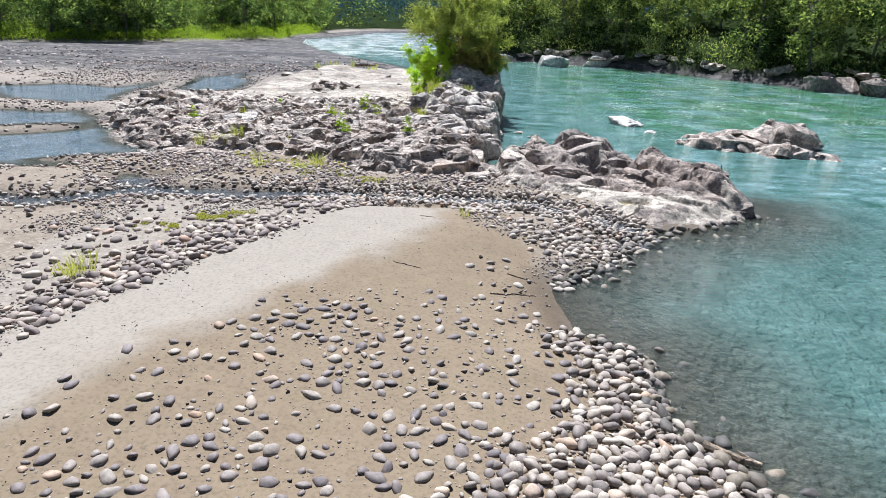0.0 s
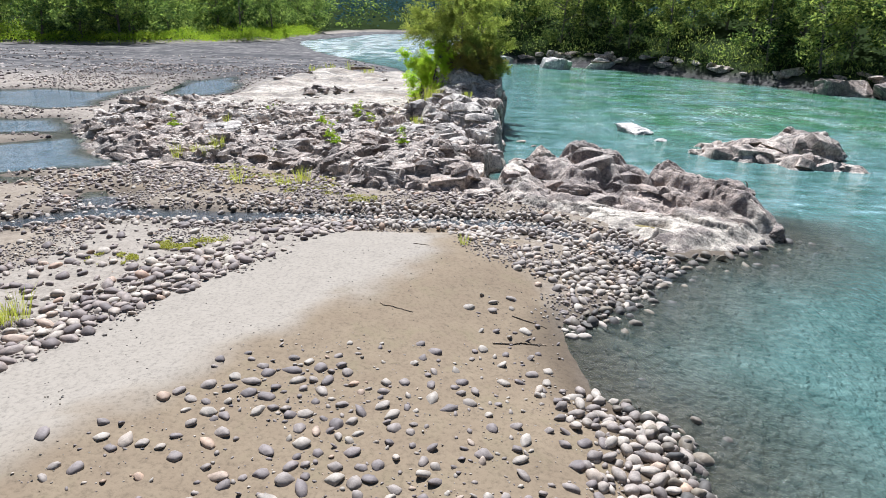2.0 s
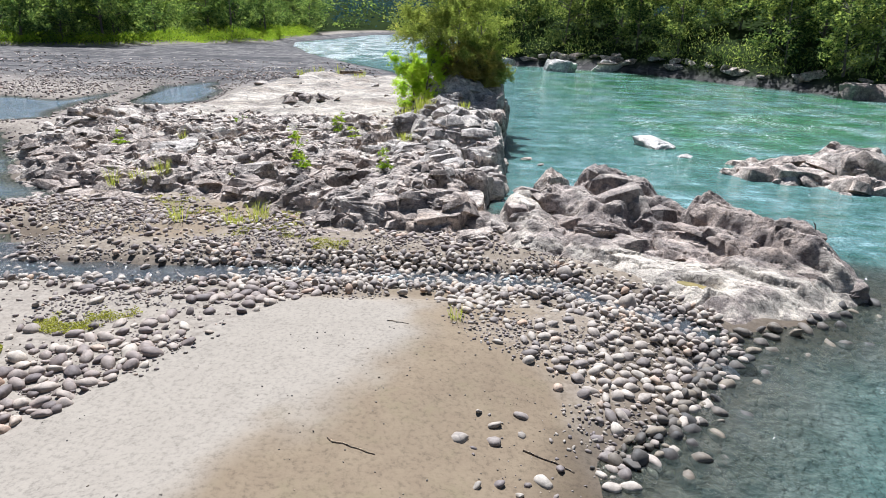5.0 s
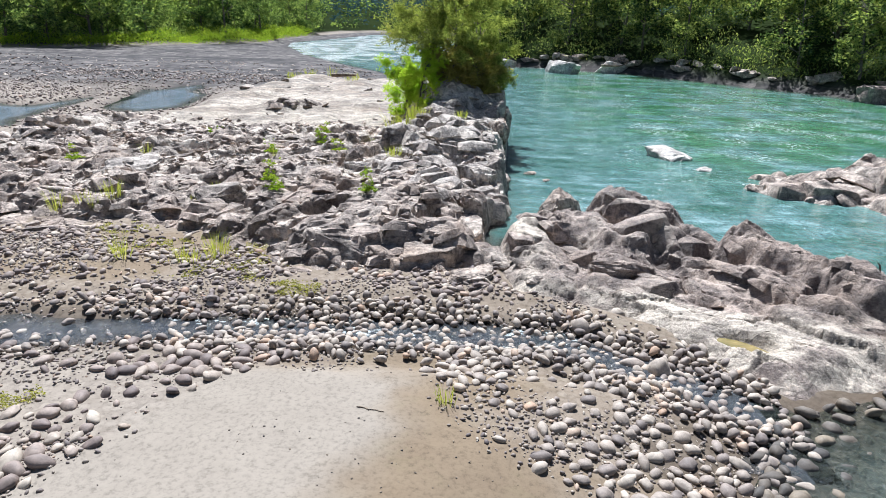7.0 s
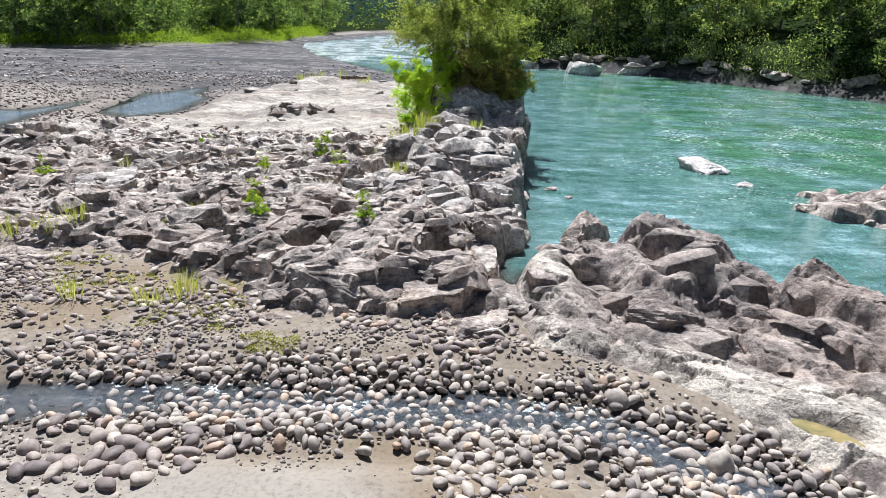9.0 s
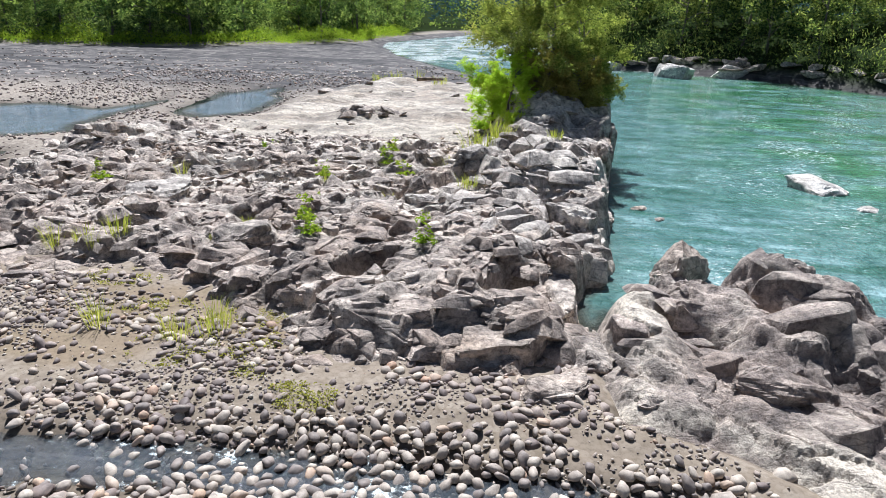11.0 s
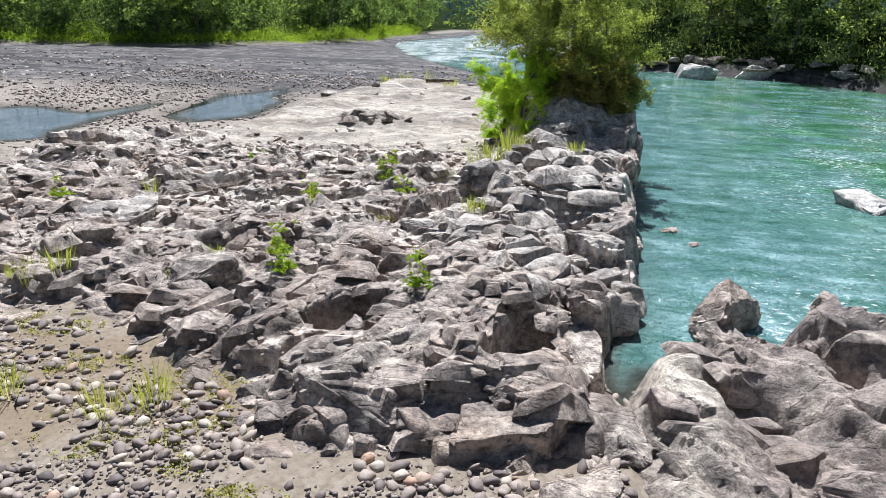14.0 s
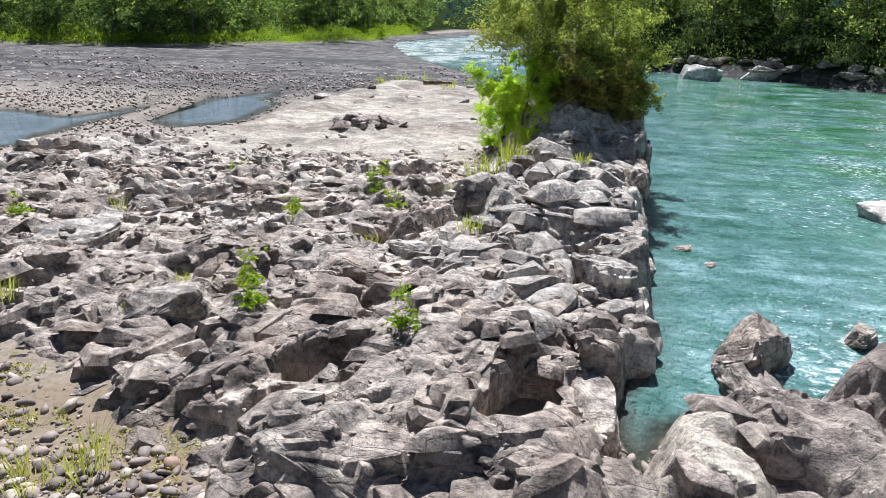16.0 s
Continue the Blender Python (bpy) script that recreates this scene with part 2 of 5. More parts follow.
def mix(t, factor, a, b, blend="MIX"):
    n = t.nodes.new("ShaderNodeMix")
    n.data_type, n.blend_type = "RGBA", blend
    for slot, value in ((0, factor), (6, a), (7, b)):
        if hasattr(value, "links"):
            t.links.new(value, n.inputs[slot])
        else:
            n.inputs[slot].default_value = value if slot == 0 else (*value, 1)
    return n.outputs[2]


def maths(t, op, a, b=0.0, clamp=False):
    n = t.nodes.new("ShaderNodeMath")
    n.operation, n.use_clamp = op, clamp
    for slot, value in ((0, a), (1, b)):
        if hasattr(value, "links"):
            t.links.new(value, n.inputs[slot])
        else:
            n.inputs[slot].default_value = value
    return n.outputs[0]


def place(t, scale=(1, 1, 1), turn=0.0, own=False):
    c = t.nodes.new("ShaderNodeTexCoord")
    m = t.nodes.new("ShaderNodeMapping")
    m.inputs["Scale"].default_value = scale
    m.inputs["Rotation"].default_value = (0, 0, radians(turn))
    if own:
        t.links.new(c.outputs["Object"], m.inputs[0])
    else:
        g = t.nodes.new("ShaderNodeNewGeometry")
        t.links.new(g.outputs["Position"], m.inputs[0])
    return m.outputs[0]


def tex(t, where, scale, detail=4.0, rough=0.55, distort=0.0):
    n = node(t, "ShaderNodeTexNoise", Scale=scale, Detail=detail, Roughness=rough, Distortion=distort)
    t.links.new(where, n.inputs["Vector"])
    return n.outputs["Fac"]


def bump(t, bsdf, height, strength, distance, after=None):
    b = node(t, "ShaderNodeBump", Strength=strength, Distance=distance)
    t.links.new(height, b.inputs["Height"])
    if after:
        t.links.new(after, b.inputs["Normal"])
    if bsdf:
        t.links.new(b.outputs[0], bsdf.inputs["Normal"])
    return b.outputs[0]


def attr(t, name):
    a = t.nodes.new("ShaderNodeAttribute")
    a.attribute_name = name
    return a.outputs["Fac"]


def ground_material():
    m, t, b = nodes_of("river_bar")
    w = place(t)
    fine, mid, big = tex(t, w, 9, 6, 0.7), tex(t, w, 1.6, 5), tex(t, w, 0.25, 4)
    sand_dry = mix(t, mid, (0.226, 0.195, 0.158), (0.28, 0.244, 0.198))
    sand_damp = mix(t, mid, (0.158, 0.115, 0.076), (0.214, 0.165, 0.108))
    blot = ramp(t, tex(t, w, 0.7, 7, 0.72, 0.6), [(0.52, (0, 0, 0)), (0.68, (0.8, 0.8, 0.8))])
    sand_damp = mix(t, blot, sand_damp, (0.175, 0.14, 0.085))
    speck = ramp(t, fine, [(0.30, (0.55, 0.55, 0.55)), (0.5, (1, 1, 1)), (0.75, (1.1, 1.1, 1.1))])
    sand = mix(t, attr(t, "dry"), sand_damp, sand_dry)
    stones = node(t, "ShaderNodeTexVoronoi", Scale=5.5)
    t.links.new(w, stones.inputs["Vector"])
    stone_colour = ramp(t, stones.outputs["Color"], [(0.0, (0.11, 0.095, 0.085)), (0.5, (0.26, 0.225, 0.19)), (1.0, (0.38, 0.34, 0.29))])
    gap = ramp(t, stones.outputs["Distance"], [(0.0, (1, 1, 1)), (0.55, (0.85, 0.85, 0.85)), (0.9, (0.42, 0.4, 0.38))])
    gravel = mix(t, 1.0, stone_colour, gap, "MULTIPLY")
    gravel = mix(t, maths(t, "MULTIPLY", big, 0.9), gravel, (0.27, 0.222, 0.172))
    streak = tex(t, place(t, (0.12, 0.20, 1), 6), 1.0, 10, 0.78, 0.3)
    plain = ramp(t, streak, [(0.30, (0.033, 0.03, 0.031)), (0.44, (0.075, 0.068, 0.066)), (0.56, (0.105, 0.096, 0.091)), (0.70, (0.18, 0.164, 0.15))])
    far_stones = node(t, "ShaderNodeTexVoronoi", Scale=1.0)
    t.links.new(w, far_stones.inputs["Vector"])
    plain = mix(t, 0.75, plain, mix(t, 1.0, plain, ramp(t, far_stones.outputs["Color"], [(0.1, (0.25, 0.24, 0.24)), (0.5, (0.9, 0.9, 0.9)), (0.9, (2.0, 1.95, 1.85))]), "MULTIPLY"))
    rut = tex(t, place(t, (0.02, 0.09, 1), 4), 1.0, 3, 0.55, 0.4)
    plain = mix(t, ramp(t, rut, [(0.47, (0, 0, 0)), (0.495, (0.7, 0.7, 0.7)), (0.51, (0.7, 0.7, 0.7)), (0.53, (0, 0, 0))]), plain, (0.03, 0.029, 0.03))
    colour = mix(t, attr(t, "gravel"), sand, gravel)
    colour = mix(t, attr(t, "plain"), colour, plain)
    colour = mix(t, 0.8, colour, mix(t, 1.0, colour, speck, "MULTIPLY"))
    wet = attr(t, "wet")
    colour = mix(t, wet, colour, mix(t, 1.0, colour, (0.48, 0.46, 0.44), "MULTIPLY"))
    # Forest floor: dark litter, with the shade under the trees put into it.
    colour = mix(t, attr(t, "wood_shade"), colour, (0.022, 0.032, 0.012))
    t.links.new(colour, b.inputs["Base Color"])
    t.links.new(maths(t, "SUBTRACT", 0.2, maths(t, "MULTIPLY", attr(t, "wood_shade"), 0.2)), b.inputs["Specular IOR Level"])
    t.links.new(maths(t, "SUBTRACT", 0.95, maths(t, "MULTIPLY", wet, 0.12)), b.inputs["Roughness"])
    n = bump(t, None, fine, 0.35, 0.03)
    n = bump(t, None, mid, 0.3, 0.04, n)
    hump = maths(t, "MULTIPLY", stones.outputs["Distance"], attr(t, "gravel"))
    bump(t, b, hump, -0.7, 0.12, n)
    return m


def rock_material(name, dark, light, warm, strata_turn, stain=(0.23, 0.17, 0.12), lines=0.55):
    """Jointed rock: tone by block, mottled weathering, fine grain and thin open cracks."""
    m, t, b = nodes_of(name)
    w = place(t)
    big, mid, fine = tex(t, w, 0.45, 5, 0.62), tex(t, w, 1.9, 9, 0.72), tex(t, w, 19, 6, 0.74)
    grit = tex(t, w, 6.5, 7, 0.7)
    beds = tex(t, place(t, (0.5, 2.8, 2.8), strata_turn), 1.3, 5, 0.6)
    rough_where = node(t, "ShaderNodeTexNoise", Scale=1.8, Detail=5.0, Roughness=0.6)
    t.links.new(w, rough_where.inputs["Vector"])
    warp = t.nodes.new("ShaderNodeVectorMath")
    warp.operation = "MULTIPLY_ADD"
    t.links.new(rough_where.outputs["Color"], warp.inputs[0])
    warp.inputs[1].default_value = (0.22, 0.22, 0.22)
    t.links.new(place(t, (0.42, 1.5, 1.1), strata_turn), warp.inputs[2])
    colour = mix(t, ramp(t, mid, [(0.40, (0, 0, 0)), (0.58, (1, 1, 1))]), dark, light)
    colour = mix(t, ramp(t, big, [(0.48, (0, 0, 0)), (0.66, (0.6, 0.6, 0.6))]), colour, stain)
    colour = mix(t, ramp(t, big, [(0.30, (0.6, 0.6, 0.6)), (0.44, (0, 0, 0))]), colour, warm)
    worn = maths(t, "MULTIPLY", attr(t, "worn"), ramp(t, mid, [(0.36, (0.25, 0.25, 0.25)), (0.5, (0.95, 0.95, 0.95))]))
    colour = mix(t, worn, colour, mix(t, mid, tuple(c * 0.72 for c in warm), tuple(c * 1.1 for c in warm)))
    crack = None
    for size, width, amount in ((0.8, 0.014, 0.20), (2.3, 0.022, 0.24)):
        cell = node(t, "ShaderNodeTexVoronoi", Scale=size)
        t.links.new(warp.outputs[0], cell.inputs["Vector"])
        tone = ramp(t, cell.outputs["Color"], [(0.15, (1 - amount, 1 - amount, 1 - amount)), (0.85, (1 + amount, 1 + amount, 1 + 0.95 * amount))])
        colour = mix(t, 1.0, colour, tone, "MULTIPLY")
        edge = node(t, "ShaderNodeTexVoronoi", Scale=size)
        edge.feature = "DISTANCE_TO_EDGE"
        t.links.new(warp.outputs[0], edge.inputs["Vector"])
        line = ramp(t, edge.outputs["Distance"], [(0.0, (0.12, 0.11, 0.11)), (width * 0.6, (0.4, 0.39, 0.38)), (width, (1, 1, 1))])
        crack = line if crack is None else mix(t, 1.0, crack, line, "MULTIPLY")
    some = ramp(t, tex(t, w, 1.3, 4, 0.6), [(0.46, (0, 0, 0)), (0.55, (1, 1, 1))])
    crack = mix(t, some, (1, 1, 1), crack)
    colour = mix(t, min(1.0, 2.4 * lines), colour, mix(t, 1.0, colour, crack, "MULTIPLY"))
    streaks = ramp(t, beds, [(0.32, (0.66, 0.65, 0.65)), (0.5, (1, 1, 1)), (0.68, (1.2, 1.19, 1.16))])
    colour = mix(t, min(0.6, 1.5 * lines), colour, mix(t, 1.0, colour, streaks, "MULTIPLY"))
    blots = ramp(t, grit, [(0.36, (0.42, 0.41, 0.41)), (0.48, (1, 1, 1)), (0.64, (1.28, 1.27, 1.24))])
    colour = mix(t, 0.75, colour, mix(t, 1.0, colour, blots, "MULTIPLY"))
    speck = ramp(t, fine, [(0.30, (0.5, 0.49, 0.49)), (0.5, (1, 1, 1)), (0.72, (1.22, 1.22, 1.2))])
    colour = mix(t, 0.7, colour, mix(t, 1.0, colour, speck, "MULTIPLY"))
    t.links.new(colour, b.inputs["Base Color"])
    b.inputs["Roughness"].default_value = 0.8
    n = bump(t, None, fine, 0.5, 0.02)
    n = bump(t, None, grit, 1.0, 0.09, n)
    n = bump(t, None, beds, 0.4, 0.10, n)
    n = bump(t, None, mid, 0.6, 0.18, n)
    bump(t, b, crack, min(1.0, 2.0 * lines), 0.06, n)
    return m


def stone_material(name, stops):
    """River cobbles: a tone for each stone, with faint veins and dust."""
    m, t, b = nodes_of(name)
    info = t.nodes.new("ShaderNodeObjectInfo")
    geo = t.nodes.new("ShaderNodeNewGeometry")
    tone = maths(t, "FRACT", maths(t, "ADD", info.outputs["Random"], geo.outputs["Random Per Island"]))
    colour = ramp(t, tone, stops)
    w = place(t)
    mid, fine = tex(t, w, 5, 5, 0.6, 0.5), tex(t, w, 40, 4, 0.7)
    colour = mix(t, 0.8, colour, mix(t, 1.0, colour, ramp(t, mid, [(0.34, (0.58, 0.57, 0.56)), (0.66, (1.25, 1.24, 1.21))]), "MULTIPLY"))
    colour = mix(t, 0.7, colour, mix(t, 1.0, colour, ramp(t, fine, [(0.3, (0.75, 0.75, 0.75)), (0.6, (1.08, 1.08, 1.08))]), "MULTIPLY"))
    t.links.new(colour, b.inputs["Base Color"])
    b.inputs["Roughness"].default_value = 0.72
    bump(t, b, mid, 0.35, 0.03)
    return m


def leaf_material(name, stops, through_light=0.35, patch=0.5):
    m, t, b = nodes_of(name)
    geo = t.nodes.new("ShaderNodeNewGeometry")
    w = place(t)
    tone = maths(t, "ADD", maths(t, "MULTIPLY", geo.outputs["Random Per Island"], 0.4), maths(t, "MULTIPLY", tex(t, w, patch, 4), 0.75))
    colour = ramp(t, tone, stops)
    t.links.new(colour, b.inputs["Base Color"])
    b.inputs["Roughness"].default_value = 0.7
    b.inputs["Specular IOR Level"].default_value = 0.0
    glow = t.nodes.new("ShaderNodeBsdfTranslucent")
    t.links.new(mix(t, 1.0, colour, (1.2, 1.25, 0.65), "MULTIPLY"), glow.inputs["Color"])
    both = t.nodes.new("ShaderNodeMixShader")
    both.inputs[0].default_value = through_light
    t.links.new(b.outputs[0], both.inputs[1])
    t.links.new(glow.outputs[0], both.inputs[2])
    t.links.new(both.outputs[0], t.nodes["Material Output"].inputs["Surface"])
    return m


def bark_material():
    m, t, b = nodes_of("bark")
    w = place(t, (6, 6, 1.2))
    g = tex(t, w, 1.5, 5, 0.7)
    t.links.new(ramp(t, g, [(0.3, (0.05, 0.042, 0.034)), (0.7, (0.19, 0.165, 0.135))]), b.inputs["Base Color"])
    b.inputs["Roughness"].default_value = 0.9
    bump(t, b, g, 0.6, 0.03)
    return m


def water_material(name, body, shallow, turbid, roughness, wave=0.25, wave_turn=20.0, clear_tint=(0.80, 0.9, 0.86), far_green=None, open_water=None):
    """Cloudy water: the deeper it is, the less of the bed comes through."""
    m, t, b = nodes_of(name)
    w = place(t, (1.0, 0.7, 1.0), wave_turn)
    ripples, chop, swell = tex(t, w, 4.2, 4, 0.6), tex(t, w, 1.3, 4, 0.6), tex(t, w, 0.30, 3, 0.5)
    patch = tex(t, place(t, (0.5, 0.8, 1.0), wave_turn), 0.35, 4, 0.6)
    depth = attr(t, "depth")
    hide = maths(t, "MULTIPLY", depth, turbid, True)
    colour = mix(t, hide, shallow, body)
    # Brighter, bluer body with distance: reflected sky put into the colour.
    if open_water:
        far_out = attr(t, "stream")
        colour = mix(t, far_out, colour, open_water)
    # Deep-flow green, with mirrored forest put into the colour towards the far right.
    if far_green:
        deep = maths(t, "MULTIPLY", attr(t, "far_green"), ramp(t, patch, [(0.40, (0.15, 0.15, 0.15)), (0.58, (1, 1, 1))]))
        colour = mix(t, deep, colour, far_green)
    # Light and dark sides of ripples painted into the water colour, besides the bump.
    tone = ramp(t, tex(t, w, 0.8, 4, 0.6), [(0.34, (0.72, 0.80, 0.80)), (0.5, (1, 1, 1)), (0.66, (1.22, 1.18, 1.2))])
    ripple_light = ramp(t, tex(t, place(t, (0.55, 1.6, 1.0), wave_turn - 48), 3.6, 5, 0.62), [(0.36, (0.74, 0.82, 0.84)), (0.47, (1, 1, 1)), (0.56, (1.05, 1.05, 1.05)), (0.70, (1.45, 1.4, 1.4))])
    colour = mix(t, 1.0, colour, mix(t, 1.0, tone, ripple_light, "MULTIPLY"), "MULTIPLY")
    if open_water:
        # Coarser light and dark of the chop painted into the distant water.
        chop_light = ramp(t, tex(t, place(t, (0.45, 1.0, 1.0), wave_turn - 48), 0.9, 7, 0.68), [(0.36, (0.38, 0.60, 0.46)), (0.46, (0.90, 0.98, 0.93)), (0.54, (1.14, 1.12, 1.14)), (0.64, (2.2, 1.8, 1.9))])
        colour = mix(t, maths(t, "MULTIPLY", far_out, 0.85), colour, mix(t, 1.0, colour, chop_light, "MULTIPLY"))
    # White flecks: real foam together with painted sparkle and glare.
    foam_glint = tex(t, place(t, (0.7, 1.0, 1.0), wave_turn - 10), 4.2, 8, 0.70)
    reach = maths(t, "MULTIPLY", attr(t, "foam_glint"), ramp(t, tex(t, w, 0.22, 3), [(0.38, (0.25, 0.25, 0.25)), (0.6, (1.25, 1.25, 1.25))]))
    white = maths(t, "MULTIPLY", ramp(t, maths(t, "ADD", foam_glint, maths(t, "MULTIPLY", reach, 0.27)), [(0.66, (0, 0, 0)), (0.76, (1, 1, 1))]), maths(t, "MULTIPLY", reach, 3.0, True), True)
    colour = mix(t, maths(t, "MULTIPLY", white, 0.8), colour, (0.75, 0.82, 0.8))
    t.links.new(colour, b.inputs["Base Color"])
    b.inputs["Roughness"].default_value = roughness
    b.inputs["IOR"].default_value = 1.33
    calm = maths(t, "SUBTRACT", 1.0, maths(t, "MULTIPLY", attr(t, "far_green"), 0.4))
    n = bump(t, None, swell, wave * 0.3, 0.5)
    for height, amount, deep in ((chop, wave, 0.25), (ripples, wave * 1.8, 0.28)):
        n = bump(t, b, height, amount, deep, n)
        t.links.new(maths(t, "MULTIPLY", calm, amount), n.node.inputs["Strength"])
    clear = t.nodes.new("ShaderNodeBsdfTransparent")
    clear.inputs[0].default_value = (*clear_tint, 1)
    gloss = t.nodes.new("ShaderNodeBsdfGlossy")
    gloss.inputs["Roughness"].default_value = roughness
    t.links.new(n, gloss.inputs["Normal"])
    fresnel = t.nodes.new("ShaderNodeFresnel")
    fresnel.inputs[0].default_value = 1.33
    t.links.new(n, fresnel.inputs["Normal"])
    thin = t.nodes.new("ShaderNodeMixShader")
    t.links.new(fresnel.outputs[0], thin.inputs[0])
    t.links.new(clear.outputs[0], thin.inputs[1])
    t.links.new(gloss.outputs[0], thin.inputs[2])
    both = t.nodes.new("ShaderNodeMixShader")
    t.links.new(maths(t, "MAXIMUM", maths(t, "ADD", maths(t, "MULTIPLY", hide, 0.82), 0.12), white), both.inputs[0])
    t.links.new(thin.outputs[0], both.inputs[1])
    t.links.new(b.outputs[0], both.inputs[2])
    t.links.new(both.outputs[0], t.nodes["Material Output"].inputs["Surface"])
    return m


GROUND = ground_material()
ROCK = rock_material("grey_schist", (0.15, 0.12, 0.103), (0.53, 0.446, 0.376), (0.62, 0.545, 0.46), 35, (0.30, 0.22, 0.162), 0.3)
BROWN = rock_material("brown_schist", (0.15, 0.118, 0.10), (0.47, 0.385, 0.322), (0.56, 0.475, 0.395), 35, (0.30, 0.22, 0.168), 0.24)
CREST = rock_material("pale_schist", (0.20, 0.172, 0.15), (0.56, 0.492, 0.43), (0.64, 0.575, 0.495), 35, (0.34, 0.275, 0.225), 0.24)
PALE = rock_material("pale_boulder_rock", (0.36, 0.33, 0.30), (0.62, 0.58, 0.53), (0.66, 0.62, 0.56), 20, (0.45, 0.39, 0.33), 0.15)
LEDGE = rock_material("pale_ledge_rock", (0.145, 0.114, 0.10), (0.365, 0.296, 0.25), (0.57, 0.495, 0.405), -40, (0.27, 0.20, 0.155), 0.2)
SLAB = rock_material("worn_slab_rock", (0.18, 0.142, 0.108), (0.285, 0.238, 0.186), (0.40, 0.345, 0.278), 15, (0.21, 0.157, 0.11), 0.12)
COBBLE = stone_material("river_cobble", [(0.0, (0.115, 0.088, 0.08)), (0.25, (0.19, 0.147, 0.127)), (0.55, (0.27, 0.213, 0.178)), (0.8, (0.36, 0.295, 0.238)), (0.93, (0.44, 0.378, 0.305)), (1.0, (0.36, 0.225, 0.15))])
COBBLE_PALE = stone_material("washed_cobble", [(0.0, (0.165, 0.136, 0.12)), (0.22, (0.24, 0.198, 0.17)), (0.6, (0.345, 0.29, 0.238)), (0.9, (0.42, 0.362, 0.297)), (1.0, (0.39, 0.265, 0.18))])
COBBLE_MIX = stone_material("mixed_cobble", [(0.0, (0.145, 0.118, 0.11)), (0.35, (0.20, 0.163, 0.146)), (0.6, (0.245, 0.203, 0.172)), (0.82, (0.305, 0.26, 0.212)), (0.94, (0.36, 0.312, 0.258)), (1.0, (0.34, 0.225, 0.15))])
COBBLE_WET = stone_material("wet_cobble", [(0.0, (0.05, 0.046, 0.042)), (0.5, (0.12, 0.10, 0.08)), (1.0, (0.21, 0.17, 0.12))])
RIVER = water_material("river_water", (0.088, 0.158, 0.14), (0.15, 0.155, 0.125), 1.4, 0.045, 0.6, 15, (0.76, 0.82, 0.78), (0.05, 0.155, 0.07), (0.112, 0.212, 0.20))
# Silty pool water; its blue paints in sky that the surface would mirror.
STILL = water_material("still_water", (0.18, 0.24, 0.275), (0.19, 0.19, 0.13), 4.0, 0.07, 0.9, 0)
# Rill body tinted blue: the reflected sky is put into its colour.
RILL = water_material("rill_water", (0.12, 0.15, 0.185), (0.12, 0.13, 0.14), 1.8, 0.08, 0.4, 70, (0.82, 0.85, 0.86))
PUDDLE = water_material("puddle_water", (0.22, 0.175, 0.075), (0.22, 0.175, 0.075), 9.0, 0.08, 0.05, 0)
BARK = bark_material()
WOOD = rock_material("weathered_wood", (0.16, 0.11, 0.07), (0.36, 0.28, 0.2), (0.45, 0.38, 0.29), 60, (0.2, 0.14, 0.09))
# Shaded and lit copies of one forest leaf; patches paint shade between crowns.
LEAF_SHADED = leaf_material("shaded_forest_leaf", [(0.38, (0.022, 0.045, 0.022)), (0.55, (0.085, 0.13, 0.05)), (0.74, (0.36, 0.40, 0.14))], 0.5, 0.11)
LEAF_LIT = leaf_material("lit_forest_leaf", [(0.36, (0.045, 0.085, 0.042)), (0.56, (0.145, 0.215, 0.08)), (0.76, (0.37, 0.44, 0.155))], 0.5, 0.12)
LEAF_OLIVE = leaf_material("shrub_leaf", [(0.22, (0.05, 0.068, 0.022)), (0.5, (0.19, 0.235, 0.068)), (0.75, (0.38, 0.40, 0.13)), (0.95, (0.58, 0.44, 0.16))], 0.6)
# Distance haze painted into the far hill's leaves as blue.
LEAF_HAZE = leaf_material("far_haze_leaf", [(0.3, (0.028, 0.058, 0.09)), (0.56, (0.045, 0.09, 0.135)), (0.8, (0.075, 0.13, 0.175))], 0.25, 0.06)
LEAF_BROWN = leaf_material("dry_shrub_leaf", [(0.12, (0.12, 0.115, 0.04)), (0.5, (0.27, 0.25, 0.08)), (0.9, (0.46, 0.37, 0.13))], 0.55)
LEAF_BUSH = leaf_material("bush_leaf", [(0.15, (0.26, 0.36, 0.03)), (0.5, (0.41, 0.56, 0.06)), (0.85, (0.58, 0.66, 0.12))], 0.66)
LEAF_BRIGHT = leaf_material("cane_leaf", [(0.15, (0.09, 0.17, 0.02)), (0.5, (0.20, 0.30, 0.035)), (0.85, (0.38, 0.43, 0.07))], 0.6)
GRASS = leaf_material("grass_blade", [(0.1, (0.20, 0.25, 0.04)), (0.5, (0.38, 0.41, 0.08)), (0.9, (0.58, 0.52, 0.22))], 0.45)
MOSS = leaf_material("moss", [(0.1, (0.20, 0.20, 0.04)), (0.5, (0.35, 0.34, 0.07)), (0.9, (0.45, 0.42, 0.13))], 0.35)

# ---- ground ----
XS = graded([(-3000, -400, 200), (-400, -120, 14), (-120, -45, 2.4), (-45, -20, 0.65), (-20, 15, 0.19), (15, 30, 0.6), (30, 70, 1.6), (70, 300, 12), (300, 3000, 200)])
YS = graded([(-300, -20, 20), (-20, 7, 1.2), (7, 46, 0.19), (46, 66, 0.55), (66, 140, 1.2), (140, 320, 4), (320, 900, 25), (900, 3000, 200)])
GX, GY = np.meshgrid(XS, YS)
GZ = ground_height(GX, GY)
in_sand = inside(SAND_BAR, GX, GY) + 0.5 * fbm(GX / 1.3, GY / 1.3, 51)
